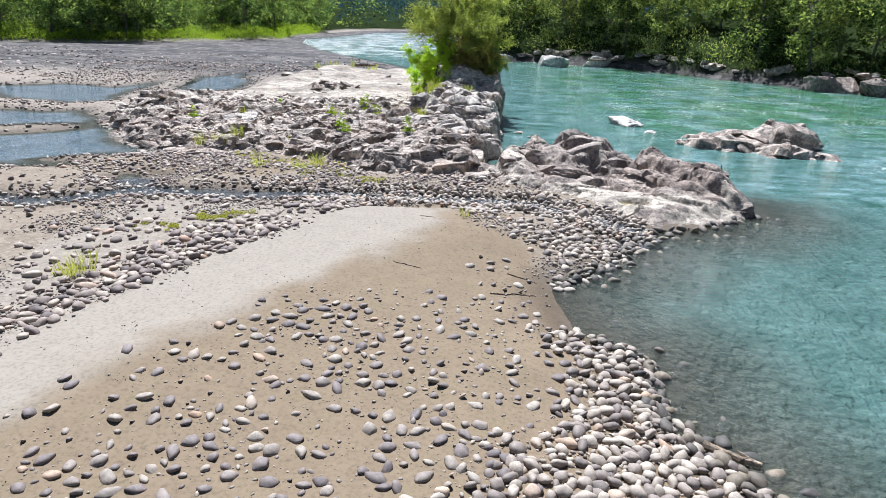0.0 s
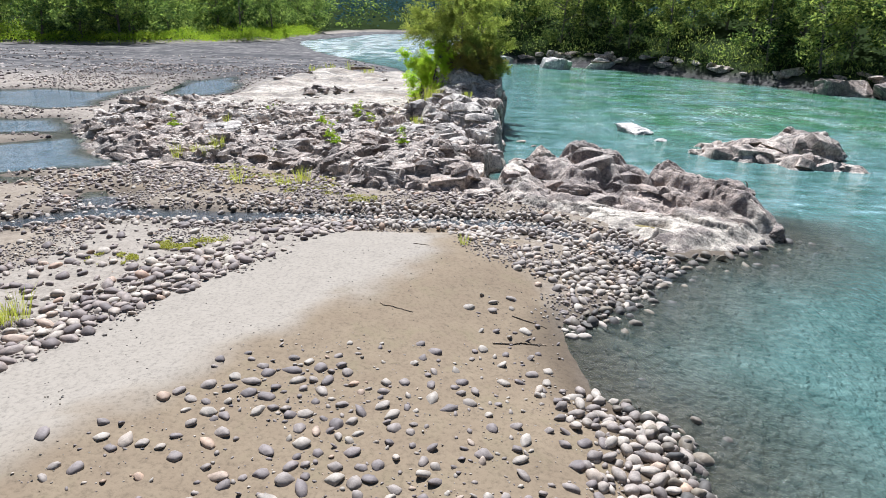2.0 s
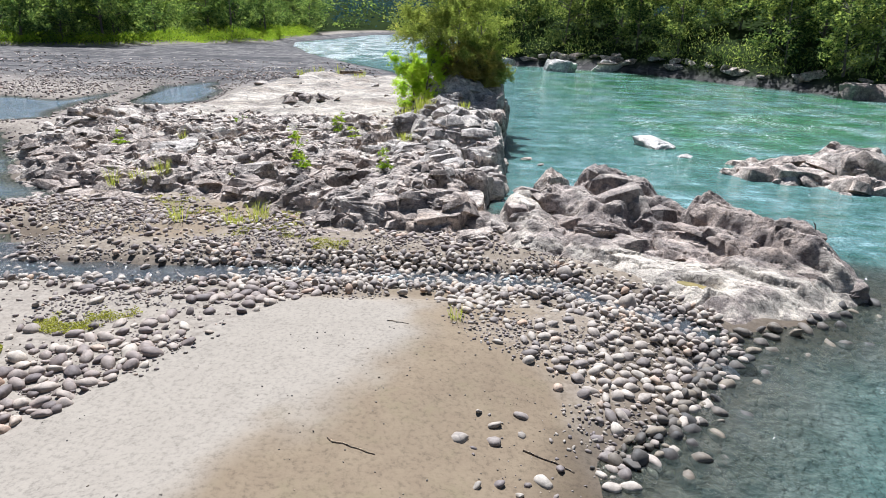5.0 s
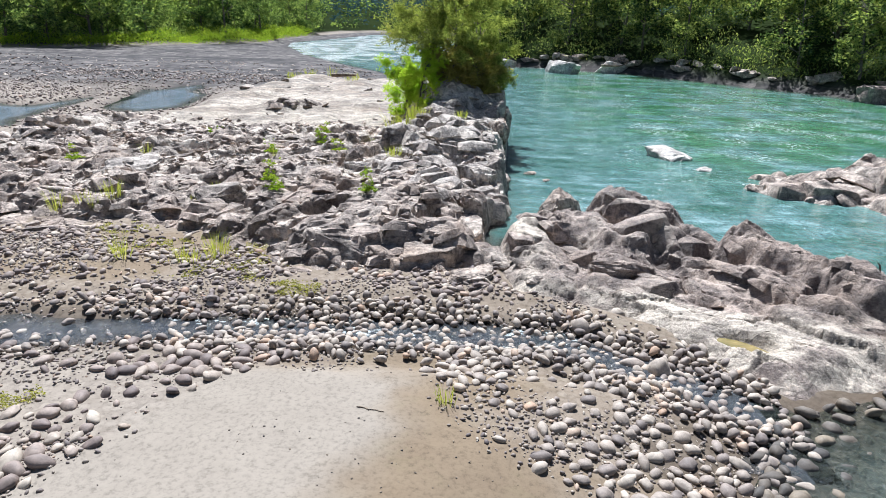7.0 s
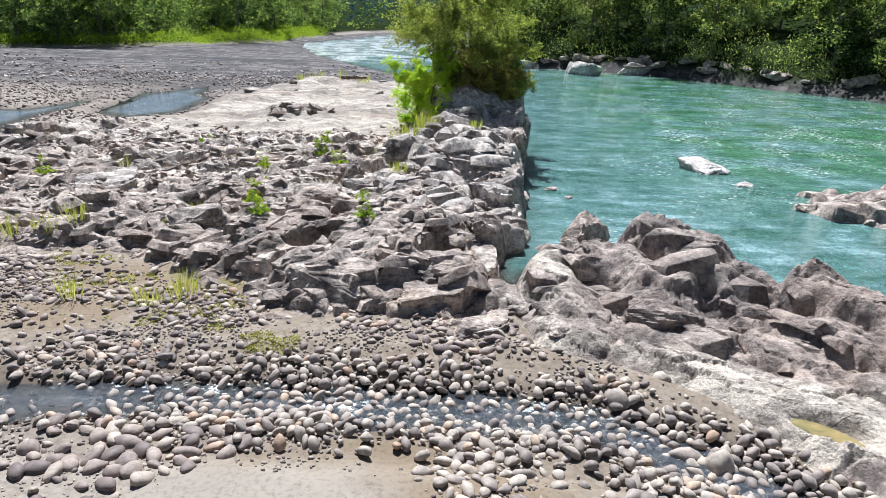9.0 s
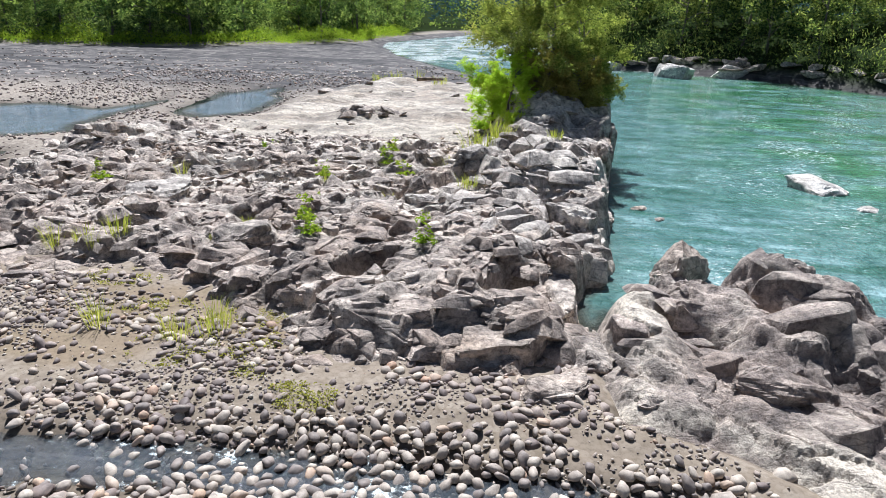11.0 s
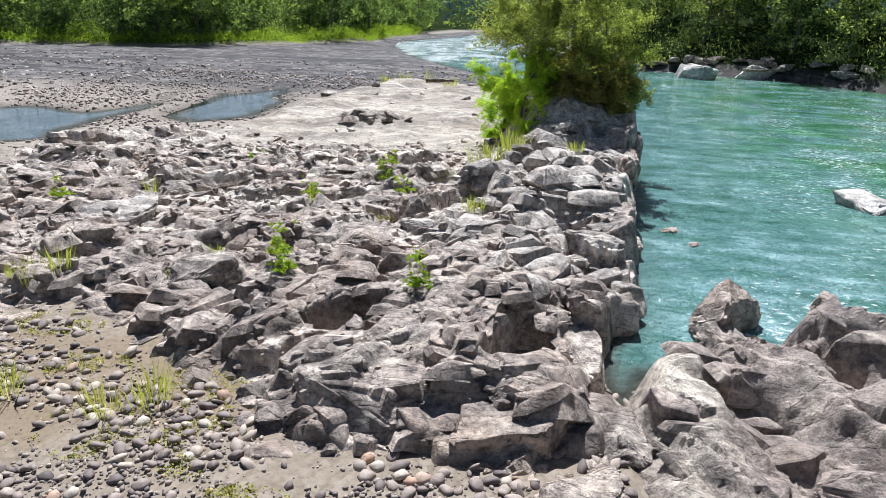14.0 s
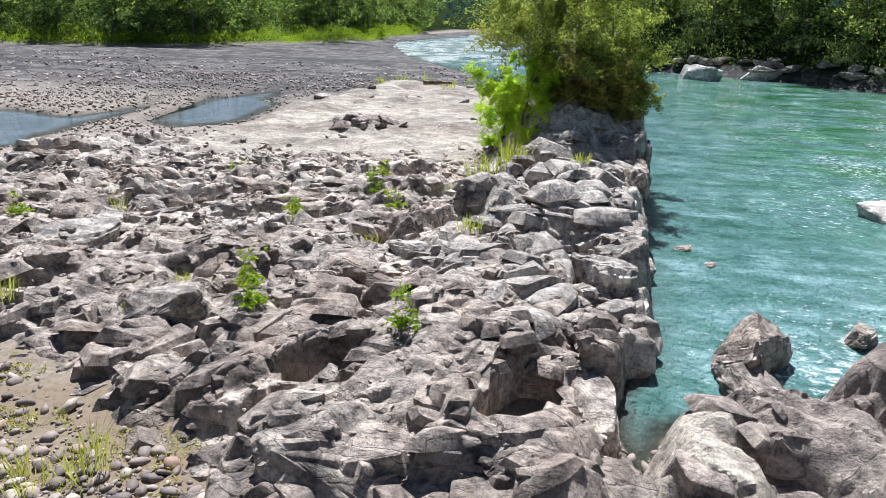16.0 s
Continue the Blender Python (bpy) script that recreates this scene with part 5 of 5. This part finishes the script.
# ---- rocks along the far bank ----
def bank_rocks():
    rng = np.random.default_rng(33)
    dark, pale, white = ([coated(m, material) for m in BANK_BLOCKS] for material in (ROCK, LEDGE, PALE))
    line = [(84, 66), (62, 90), (53, 100), (50, 107), (42, 115), (33, 129), (22, 134), (10, 139)]
    for k in range(44):
        a = int(rng.integers(0, len(line) - 1))
        f = rng.uniform()
        x, y = line[a][0] + (line[a + 1][0] - line[a][0]) * f + rng.normal(2.0, 0.8), line[a][1] + (line[a + 1][1] - line[a][1]) * f + rng.normal(1.6, 0.8)
        s = rng.uniform(0.6, 1.9)
        ob = new("bank_rock", (dark if rng.uniform() < 0.9 else pale)[k % 6])
        ob.matrix_basis = pose(x, y, float(lookup(np.array([x]), np.array([y]))[0]) + 0.2 * s, rng.normal(0, 12), rng.normal(0, 12), rng.uniform(0, 360)) @ Matrix.Diagonal((s * 2.2, s * 1.2, s * 0.6, 1))
        tagged(ob, "grey bedrock boulder at the foot of the forest bank", "rock", "rocks along the far bank")
    for x, y, sx, sy, sz in ((19.2, 128.0, 6.5, 4, 3.4), (27.8, 131.5, 6.0, 4, 3.8), (11.0, 137, 4, 3, 2.2), (53.5, 98.0, 5, 4, 3.6), (56.0, 96.5, 4, 4, 4.4), (58.8, 94.0, 5, 4, 4.2), (61.5, 92.5, 4, 5, 4.8), (64.0, 89.5, 5.5, 4, 4.4), (67.5, 87.0, 5, 4, 4.0)):
        ob = new("bank_rock", (white if x < 40 else pale)[int(x) % 6])
        ob.matrix_basis = pose(x, y, WATER + 0.25, 5, 4, x * 7) @ Matrix.Diagonal((sx, sy, sz, 1))
        tagged(ob, "large pale bedrock boulder at the river's edge below the forest", "rock", "rocks along the far bank")


bank_rocks()

# ---- shrubs on the outcrop ----
def outcrop_top(x, y):
    return float(max(outcrop_height(np.array([x * 1.0]), np.array([y * 1.0]))[0][0], lookup(np.array([x * 1.0]), np.array([y * 1.0]))[0]))


for k, (x, y, h, s, n, material, label) in enumerate((
        (1.2, 59.2, 6.4, 2.5, 30000, LEAF_OLIVE, "dense olive green shrub on the cliff top"),
        (-0.4, 61.5, 7.6, 2.9, 28000, LEAF_OLIVE, "tall olive green shrub with thin twigs on the cliff top"),
        (2.7, 62.2, 7.2, 2.4, 20000, LEAF_OLIVE, "olive green shrub leaning over the river cliff"),
        (-1.2, 57.2, 3.6, 1.5, 16000, LEAF_BUSH, "bright yellow-green leafy bush beside the shrub"),
        (2.6, 58.6, 3.0, 1.5, 14000, LEAF_BROWN, "low olive brown shrub overhanging the cliff edge"),
        (0.9, 57.7, 2.8, 1.4, 13000, LEAF_BROWN, "low olive brown shrub at the foot of the thicket"),
        (3.4, 60.2, 3.8, 1.5, 12000, LEAF_OLIVE, "olive green shrub overhanging the river cliff"),
        (-2.2, 60.4, 3.6, 1.5, 12000, LEAF_BUSH, "bright yellow-green leafy bush on the outcrop"))):
    bush = tree("shrub" if material is not LEAF_BUSH else "bush", h, s, n, 0.075 if material is not LEAF_BUSH else 0.13, material, 90 + k, label, 0.06, 0.09, "shrub", 0.4 if material is not LEAF_BUSH else 0.16)
    bush.matrix_basis = pose(x, y, outcrop_top(x, y) - 0.25)


def tuft(name, blades, height, spread, material, seed):
    rng = np.random.default_rng(seed)
    co = []
    for _ in range(blades):
        a, r = rng.uniform(0, math.tau), spread * rng.uniform(0, 1) ** 0.7
        bx, by = math.cos(a) * r * 0.6, math.sin(a) * r * 0.6
        h, o = height * rng.uniform(0.5, 1.1), height * rng.uniform(0.1, 0.5)
        w, p = 0.007, rng.uniform(0, math.tau)
        sx, sy = math.cos(p) * w, math.sin(p) * w
        ex, ey = bx + math.cos(a) * o, by + math.sin(a) * o
        co += [(bx - sx, by - sy, -0.05), (bx + sx, by + sy, -0.05), ((bx + ex) / 2 + sx, (by + ey) / 2 + sy, h * 0.7), ((bx + ex) / 2 - sx, (by + ey) / 2 - sy, h * 0.7)]
        co += [co[-1], co[-2], (ex + sx * 0.2, ey + sy * 0.2, h), (ex - sx * 0.2, ey - sy * 0.2, h)]
    mesh = bpy.data.meshes.new(name)
    mesh_fill(mesh, np.array(co), np.arange(len(co)).reshape(-1, 4), False)
    mesh.materials.append(material)
    return mesh


TUFTS = [tuft("grass_tuft", n, h, s, GRASS, 130 + k) for k, (n, h, s) in enumerate(((46, 0.6, 0.5), (30, 0.8, 0.35), (60, 0.4, 0.65)))]
for k, (x, y, s) in enumerate(((-11.6, 19.1, 1.1), (-11.3, 19.3, 1.2), (-11.9, 19.2, 1.0), (-11.5, 18.9, 0.8), (-10.1, 34.9, 1.2), (-10.5, 35.4, 0.8), (-7.0, 35.2, 1.3), (-7.3, 35.8, 1.0), (-7.8, 34.8, 1.0), (-8.2, 35.1, 0.8), (-14.9, 39.5, 1.2),
                               (-13.8, 39.7, 1.2), (-12.8, 39.9, 1.2), (-13.3, 39.2, 0.8), (-2.6, 51.6, 1.9), (-1.7, 51.4, 1.8), (-2.2, 51.0, 1.9), (-1.0, 51.6, 1.6), (-3.2, 51.9, 1.5), (-1.4, 52.4, 1.6), (-1.9, 46.1, 1.1),
                               (-5.3, 47.1, 0.9), (-5.8, 47.4, 0.7), (-9.6, 40.5, 0.6), (-9.5, 42.6, 0.7), (-8.0, 47.0, 0.8), (1.4, 51.5, 1.0), (0.9, 26.6, 0.7), (-14.5, 47.0, 1.0),
                               (-18.4, 97.5, 2.4), (-16.5, 97.0, 2.2), (-13.7, 96.5, 2.2), (-10.5, 91.0, 2.0))):
    ob = new("grass_tuft", TUFTS[k % 3])
    ob.matrix_basis = pose(x, y, outcrop_top(x, y) + (0.22 if 44 < y < 60 else 0.0), 0, 0, 57 * k) @ Matrix.Diagonal((s, s, s, 1))
    tagged(ob, "yellow-green grass tuft growing among the stones", "grass", "grass tufts")
for k, (x, y, h) in enumerate(((-6.6, 40.9, 0.9), (-2.4, 39.5, 0.9), (-6.2, 40.2, 0.7), (-8.5, 48.2, 0.7), (-6.6, 51.8, 0.9), (-13.3, 53.4, 0.5), (-17.7, 45.9, 0.8), (-6.6, 53.0, 0.6), (-5.3, 50.1, 0.7))):
    ob = tree("sapling", h, 0.35, 420, 0.06, LEAF_BRIGHT, 170 + k, "small bright green leafy plant rooted in a rock crack", 0.15, 0.015, "plant")
    ob.matrix_basis = pose(x, y, outcrop_top(x, y) + 0.1)


def moss_patch(x, y, rx, ry, seed, count):
    rng = np.random.default_rng(seed)
    n = count
    a, r = rng.uniform(0, math.tau, n), np.sqrt(rng.uniform(0, 1, n))
    px, py = x + rx * r * np.cos(a), y + ry * r * np.sin(a)
    ok = fbm(px * 2.2, py * 2.2, seed) > 0.02
    px, py = px[ok], py[ok]
    c = np.stack([px, py, lookup(px, py) + rng.uniform(0.02, 0.10, len(px))], -1)
    tagged(new("moss_patch", leaf_mesh("moss_patch", c, 0.028, MOSS, 0.6, rng, 0.5)), "low yellow-green moss and algae patch on the gravel", "moss", kind="stuff")


for k, (x, y, rx, ry) in enumerate(((-9.4, 25.8, 1.0, 0.7), (-11.1, 24.0, 0.9, 0.6), (-7.6, 34.2, 1.2, 0.9), (-3.8, 32.9, 0.9, 0.5), (-8.6, 26.4, 0.8, 0.5), (-6.4, 35.9, 1.3, 0.9), (-5.3, 34.2, 1.0, 1.0), (-9.2, 36.2, 1.0, 0.7), (-11.4, 38.0, 1.2, 0.7))):
    moss_patch(x, y, rx, ry, 180 + k, 4200 if k < 2 else 1300)


# ---- driftwood ----
def driftwood(name, points, r0, r1, twigs, label, seed, lift=0.03):
    rnd = random.Random(seed)
    path = []
    for k in range(7):
        f = k / 6 * (len(points) - 1)
        i = min(int(f), len(points) - 2)
        p = Vector(points[i]).lerp(Vector(points[i + 1]), f - i)
        z = float(lookup(np.array([p.x]), np.array([p.y]))[0])
        path.append(Vector((p.x + rnd.uniform(-0.03, 0.03), p.y + rnd.uniform(-0.03, 0.03), max(z, WATER) + lift + r0 * 0.4)))
    top = tagged(new(name), label, "driftwood")
    bm = bmesh.new()
    tube(bm, path, r0, r1, 8)
    part("stem", bm, WOOD, top)
    for q in range(twigs):
        p = path[rnd.randrange(2, 6)]
        bm = bmesh.new()
        e = p + Vector((rnd.uniform(-0.3, 0.3), rnd.uniform(-0.3, 0.3), 0.04)) * (r0 * 14)
        tube(bm, [p, p.lerp(e, 0.5) + Vector((0, 0, 0.02)), e], r1, r1 * 0.4, 5)
        part("twig", bm, WOOD, top)


driftwood("driftwood_log", [(5.85, 12.1, 0), (6.3, 11.75, 0), (6.8, 11.5, 0)], 0.11, 0.06, 1, "pale weathered driftwood log lying at the waterline", 1, 0.05)
driftwood("stick", [(-1.7, 20.9, 0), (-1.2, 20.75, 0), (-0.7, 20.6, 0)], 0.018, 0.01, 1, "thin dark stick lying on the sand", 2, 0.005)
driftwood("stick", [(1.6, 19.6, 0), (2.4, 19.85, 0), (3.1, 19.9, 0)], 0.028, 0.012, 3, "thin dark stick with twigs lying on the damp sand", 3, 0.01)
driftwood("stick", [(2.3, 21.5, 0), (2.9, 21.2, 0), (3.3, 21.0, 0)], 0.022, 0.01, 2, "thin dark stick with twigs lying on the damp sand", 4, 0.01)
driftwood("stick", [(-1.0, 26.2, 0), (-0.7, 26.1, 0), (-0.4, 26.05, 0)], 0.015, 0.008, 2, "thin dark twig lying on the dry sand", 5, 0.005)
driftwood("driftwood_branch", [(26.0, 129.5, 0), (28.0, 129.0, 0), (30.5, 130.5, 0)], 0.22, 0.1, 2, "bleached driftwood branch stranded between the bank rocks", 6, 1.2)
driftwood("driftwood_log", [(-12.1, 87.4, 0), (-10.9, 88.0, 0), (-9.7, 88.6, 0)], 0.2, 0.12, 2, "brown driftwood log stranded on the worn slab", 7, 1.25)


# ---- stones ----
def stone_shape(seed, detail=2):
    rnd = random.Random(seed)
    bm = bmesh.new()
    bmesh.ops.create_icosphere(bm, subdivisions=detail, radius=0.5)
    off = Vector((rnd.uniform(-50, 50), rnd.uniform(-50, 50), 0))
    sx, sy, sz = rnd.uniform(0.95, 1.35), rnd.uniform(0.65, 0.95), rnd.uniform(0.42, 0.72)
    for v in bm.verts:
        n = noise.noise(v.co * 1.9 + off) * 0.34 + noise.noise(v.co * 4.2 + off) * 0.10
        v.co = v.co * (1 + n)
        v.co = Vector((v.co.x * sx, v.co.y * sy, v.co.z * sz))
    for _ in range(8):
        d = Vector((rnd.uniform(-1, 1), rnd.uniform(-1, 1), rnd.uniform(-0.2, 1))).normalized()
        reach = max(v.co.dot(d) for v in bm.verts) * rnd.uniform(0.62, 0.88)
        for v in bm.verts:
            over = v.co.dot(d) - reach
            if over > 0:
                v.co -= d * over * 0.9
    mesh = bpy.data.meshes.new("cobble")
    bm.to_mesh(mesh)
    bm.free()
    mesh.polygons.foreach_set("use_smooth", np.full(len(mesh.polygons), True))
    co = np.zeros(len(mesh.vertices) * 3, np.float32)
    mesh.vertices.foreach_get("co", co)
    faces = np.array([p.vertices[:] for p in mesh.polygons])
    return mesh, co.reshape(-1, 3), faces


SHAPES = [stone_shape(500 + k) for k in range(10)]
LOW_SHAPES = [stone_shape(600 + k, 1) for k in range(6)]


def scatter(name, label, material, count, singles, density, box, sizes, seed, sink=0.28, power=2.0, cell=0.8, flat=1.0):
    """Cobbles over a stretch of the bar: the largest one by one, the rest in one mesh."""
    rng = np.random.default_rng(seed)
    x0, x1, y0, y1 = box
    n = count * 14
    x, y = rng.uniform(x0, x1, n), rng.uniform(y0, y1, n)
    ok = rng.uniform(0, 1, n) < density(x, y)
    x, y = x[ok][:int(count * 1.5)], y[ok][:int(count * 1.5)]
    size = sizes[0] + (sizes[1] - sizes[0]) * rng.uniform(0, 1, len(x)) ** power
    order = np.argsort(-size)
    x, y, size = x[order], y[order], size[order]
    grid, keep = {}, []
    for k in range(len(x)):
        if len(keep) >= count:
            break
        i, j = int(x[k] / 0.7), int(y[k] / 0.7)
        near = False
        for a in (i - 1, i, i + 1):
            for b in (j - 1, j, j + 1):
                for q in grid.get((a, b), ()):
                    if (x[k] - x[q]) ** 2 + (y[k] - y[q]) ** 2 < (cell * 0.5 * (size[k] + size[q])) ** 2:
                        near = True
        if not near:
            grid.setdefault((i, j), []).append(k)
            keep.append(k)
    keep = np.array(keep)
    x, y, size = x[keep], y[keep], size[keep]
    z = lookup(x, y) + size * (0.32 - sink)
    shapes = SHAPES if sizes[1] > 0.2 and name != "far_cobbles" else LOW_SHAPES
    coats = {}
    own = []
    for k in range(min(singles, len(x))):
        i = k % len(SHAPES)
        if (i, material.name) not in coats:
            coats[(i, material.name)] = SHAPES[i][0].copy()
            coats[(i, material.name)].materials.append(material)
        own.append((coats[(i, material.name)], pose(x[k], y[k], z[k], rng.normal(0, 20) * flat ** 2, rng.normal(0, 20) * flat ** 2, rng.uniform(0, 360)) @ Matrix.Diagonal((size[k], size[k], size[k] * flat, 1))))
    cos, faces, at = [], [], 0
    for k in range(min(singles, len(x)), len(x)):
        _, c, f = (shapes if size[k] > 0.21 else LOW_SHAPES)[int(rng.integers(0, 6))]
        a, tip = rng.uniform(0, math.tau), rng.normal(0, 0.35)
        ca, sa = math.cos(a), math.sin(a)
        p = c * size[k] * np.array([1, 1, flat])
        p = np.stack([p[:, 0], p[:, 1], p[:, 2] + p[:, 0] * tip], -1)
        cos.append(np.stack([p[:, 0] * ca - p[:, 1] * sa + x[k], p[:, 0] * sa + p[:, 1] * ca + y[k], p[:, 2] + z[k]], -1))
        faces.append(f + at)
        at += len(c)
    mesh = bpy.data.meshes.new(name)
    mesh_fill(mesh, np.concatenate(cos), np.concatenate(faces))
    mesh.materials.append(material)
    bed = tagged(new(name, mesh), label, "cobbles", kind="stuff")
    for data, m in own:
        ob = new("cobble", data)
        ob.parent = bed
        ob.matrix_basis = m
    return bed


def dens_shore(x, y):
    d = inside(BAR, x, y)
    width = np.interp(y, [6, 9, 13, 17, 20, 23], [7.5, 6.5, 3.2, 2.2, 1.0, 0.8])
    return smooth(0.25, 0.75, 1.15 - d / width + 0.5 * fbm(x / 1.2, y / 1.2, 141)) * smooth(-0.75, -0.05, d) * smooth(18.0, 15.5, y)


def dens_sand(x, y):
    clump = smooth(-0.15, 0.3, fbm(x / 2.2, y / 1.6, 143))
    rise = smooth(0.5, -2.5, inside(crest + [(-14, 30)], x, y))
    return (0.2 + 0.6 * clump) * rise * (inside(BAR, x, y) > 0.3) * np.maximum(smooth(20, 17, y), 0.5 * smooth(0.5, 2.0, x) * smooth(24, 20, y))


def dens_band(x, y):
    d = -inside(SAND_BAR, x, y)
    return smooth(-0.2, 0.6, d + 0.6 * fbm(x / 1.5, y / 1.5, 145)) * (0.08 + 0.92 * smooth(3.4, 0.9, d)) * (along(CREEK, x, y) > 0.7) * (x < -3.0) * (0.12 + 0.88 * smooth(-0.12, 0.2, fbm(x / 4, y / 2.4, 146)))


def dens_point(x, y):
    d = -inside(SAND_BAR, x, y)
    return smooth(0.0, 0.8, d + 0.5 * fbm(x / 1.2, y / 1.2, 147)) * (inside(BAR, x, y) > -0.8) * (x > 0) * (y > 20.5) * (along(CREEK, x, y) > 0.2) * (inside(LEDGE_LINE, x, y) < 0.2) * (0.12 + 0.88 * smooth(-0.02, 0.22, fbm(x / 1.8, y / 1.2, 148)))


def dens_front(x, y):
    d = -inside(OUTCROP, x, y)
    return (d > -0.6) * (inside(LEDGE_LINE, x, y) < 0.1) * smooth(29.6, 31.2, y + 0.6 * fbm(x, y, 149)) * (along(CREEK, x, y) > 0.75) * (0.08 + 0.92 * smooth(-0.05, 0.2, fbm(x / 3.2, y / 1.6, 150))) * (inside(BAR, x, y) > 0)


def dens_creek(x, y):
    return smooth(2.2, 0.6, along(CREEK, x, y)) * (0.15 + 0.85 * smooth(-8, -2, x)) * (0.3 + 0.7 * smooth(-0.15, 0.15, fbm(x / 2.5, y / 0.8, 151)))


def dens_far(x, y):
    level = lookup(x, y)
    return (inside(OUTCROP, x, y) < 0.3) * (along(CREEK, x, y) > 0.8) * (level > -0.5) * (0.2 + 0.8 * smooth(-0.1, 0.25, fbm(x / 5, y / 2.5, 153)))


for k, (x, y, wide, long, h) in enumerate(((5.85, 29.7, 0.75, 0.7, 0.75), (6.5, 29.45, 0.85, 0.8, 1.35), (4.75, 31.3, 0.7, 0.6, 0.75), (6.1, 32.6, 0.62, 0.5, 0.5))):
    ob = new("boulder", coated(SHAPES[k][0], COBBLE_PALE))
    ob.matrix_basis = pose(x, y, float(max(lookup(np.array([x]), np.array([y]))[0], ledge_height(np.array([x]), np.array([y]))[0])) + 0.12 * h, 4, 6, 70 * k) @ Matrix.Diagonal((wide, long, h, 1))
    tagged(ob, "pale smooth boulder standing at the edge of the creek", "rock", "boulders by the creek")
scatter("shore_cobbles", "bank of pale washed river cobbles at the water's edge", COBBLE_PALE, 4600, 300, dens_shore, (-3, 8, 6, 21.5), (0.05, 0.44), 11, 0.18, 2.3, 0.62, 0.9)
scatter("sand_cobbles", "grey and brown cobbles half sunk in damp sand", COBBLE_MIX, 3200, 280, dens_sand, (-11, 5, 5, 24), (0.045, 0.44), 12, 0.27, 3.6, 0.8, 0.72)
scatter("band_cobbles", "band of dusky grey boulders and cobbles beside the sand", COBBLE, 3200, 300, dens_band, (-19, -2.5, 13, 30), (0.05, 0.54), 13, 0.22, 4.0, 0.62, 0.8)
scatter("point_cobbles", "dense grey cobbles on the point by the river", COBBLE_PALE, 2400, 300, dens_point, (0, 9, 20, 31), (0.05, 0.46), 14, 0.22, 3.0, 0.68, 0.82)
scatter("front_cobbles", "brown-grey cobbles and shingle below the outcrop", COBBLE, 4600, 300, dens_front, (-19, 8, 29, 39), (0.05, 0.38), 15, 0.22, 3.6, 0.6, 0.8)
scatter("creek_cobbles", "small pale stones standing in the creek bed", COBBLE_PALE, 3600, 160, dens_creek, (-24, 9, 25, 34), (0.09, 0.36), 16, -0.08, 1.7, 0.62)
scatter("sand_litter", "dark specks of leaf litter and grit on the sand", COBBLE_WET, 380, 0, lambda x, y: smooth(0.2, 0.8, inside(SAND_BAR, x, y)) * smooth(0.0, 0.3, fbm(x / 1.4, y / 1.4, 163)), (-11, 4, 9, 28), (0.02, 0.07), 24, 0.24, 2.0, 0.8)
scatter("pebbles", "small brown pebbles strewn between the cobbles", COBBLE_MIX, 6500, 0, lambda x, y: (inside(BAR, x, y) > 0.2) * smooth(0.6, -0.6, inside(SAND_BAR, x, y)) * (inside(OUTCROP, x, y) < 0) * (along(CREEK, x, y) > 0.7) * smooth(-0.1, 0.25, fbm(x / 2, y / 2, 161)), (-16, 8, 14, 37), (0.05, 0.16), 18, 0.2, 1.5, 0.7)
scatter("bed_cobbles", "brown cobbles under the shallow river water", COBBLE_WET, 700, 60, lambda x, y: (1 - smooth(15, 16.5, y) * smooth(22, 20.5, y) * smooth(-2.0, -1.0, inside(BAR, x, y))) * smooth(-4.0, -0.3, inside(BAR, x, y)) * (inside(BAR, x, y) < 0) * (y < 31), (3, 20, 6, 31), (0.12, 0.6), 19, 0.2, 2.0, 0.8)
scatter("wet_cobbles", "dark wet cobbles along the waterline", COBBLE_WET, 420, 120, lambda x, y: smooth(-0.75, -0.3, inside(BAR, x, y)) * smooth(0.25, -0.05, inside(BAR, x, y)) * (1 - smooth(16.6, 17.4, y) * smooth(22.0, 21.0, y)), (3, 9, 10, 28), (0.12, 0.42), 20, 0.12, 1.8, 0.7)
scatter("far_cobbles", "scattered pale shingle round the pools", COBBLE, 6500, 60, dens_far, (-46, -8, 24, 100), (0.10, 0.45), 17, 0.2, 3.0, 0.8)
rubble("plain_shingle", ground, lambda x, y: (inside(BAR, x, y) > 3) * (inside(LEFT_FOREST, x, y) < 0) * (inside(OUTCROP, x, y) < 0) * (0.1 + 0.9 * smooth(-0.1, 0.15, fbm(x / 12, y / 3, 171))), 2800, 25, (-85, -4, 74, 120), (0.12, 0.42), lookup, COBBLE, "dark shingle and stones strewn over the gravel plain")
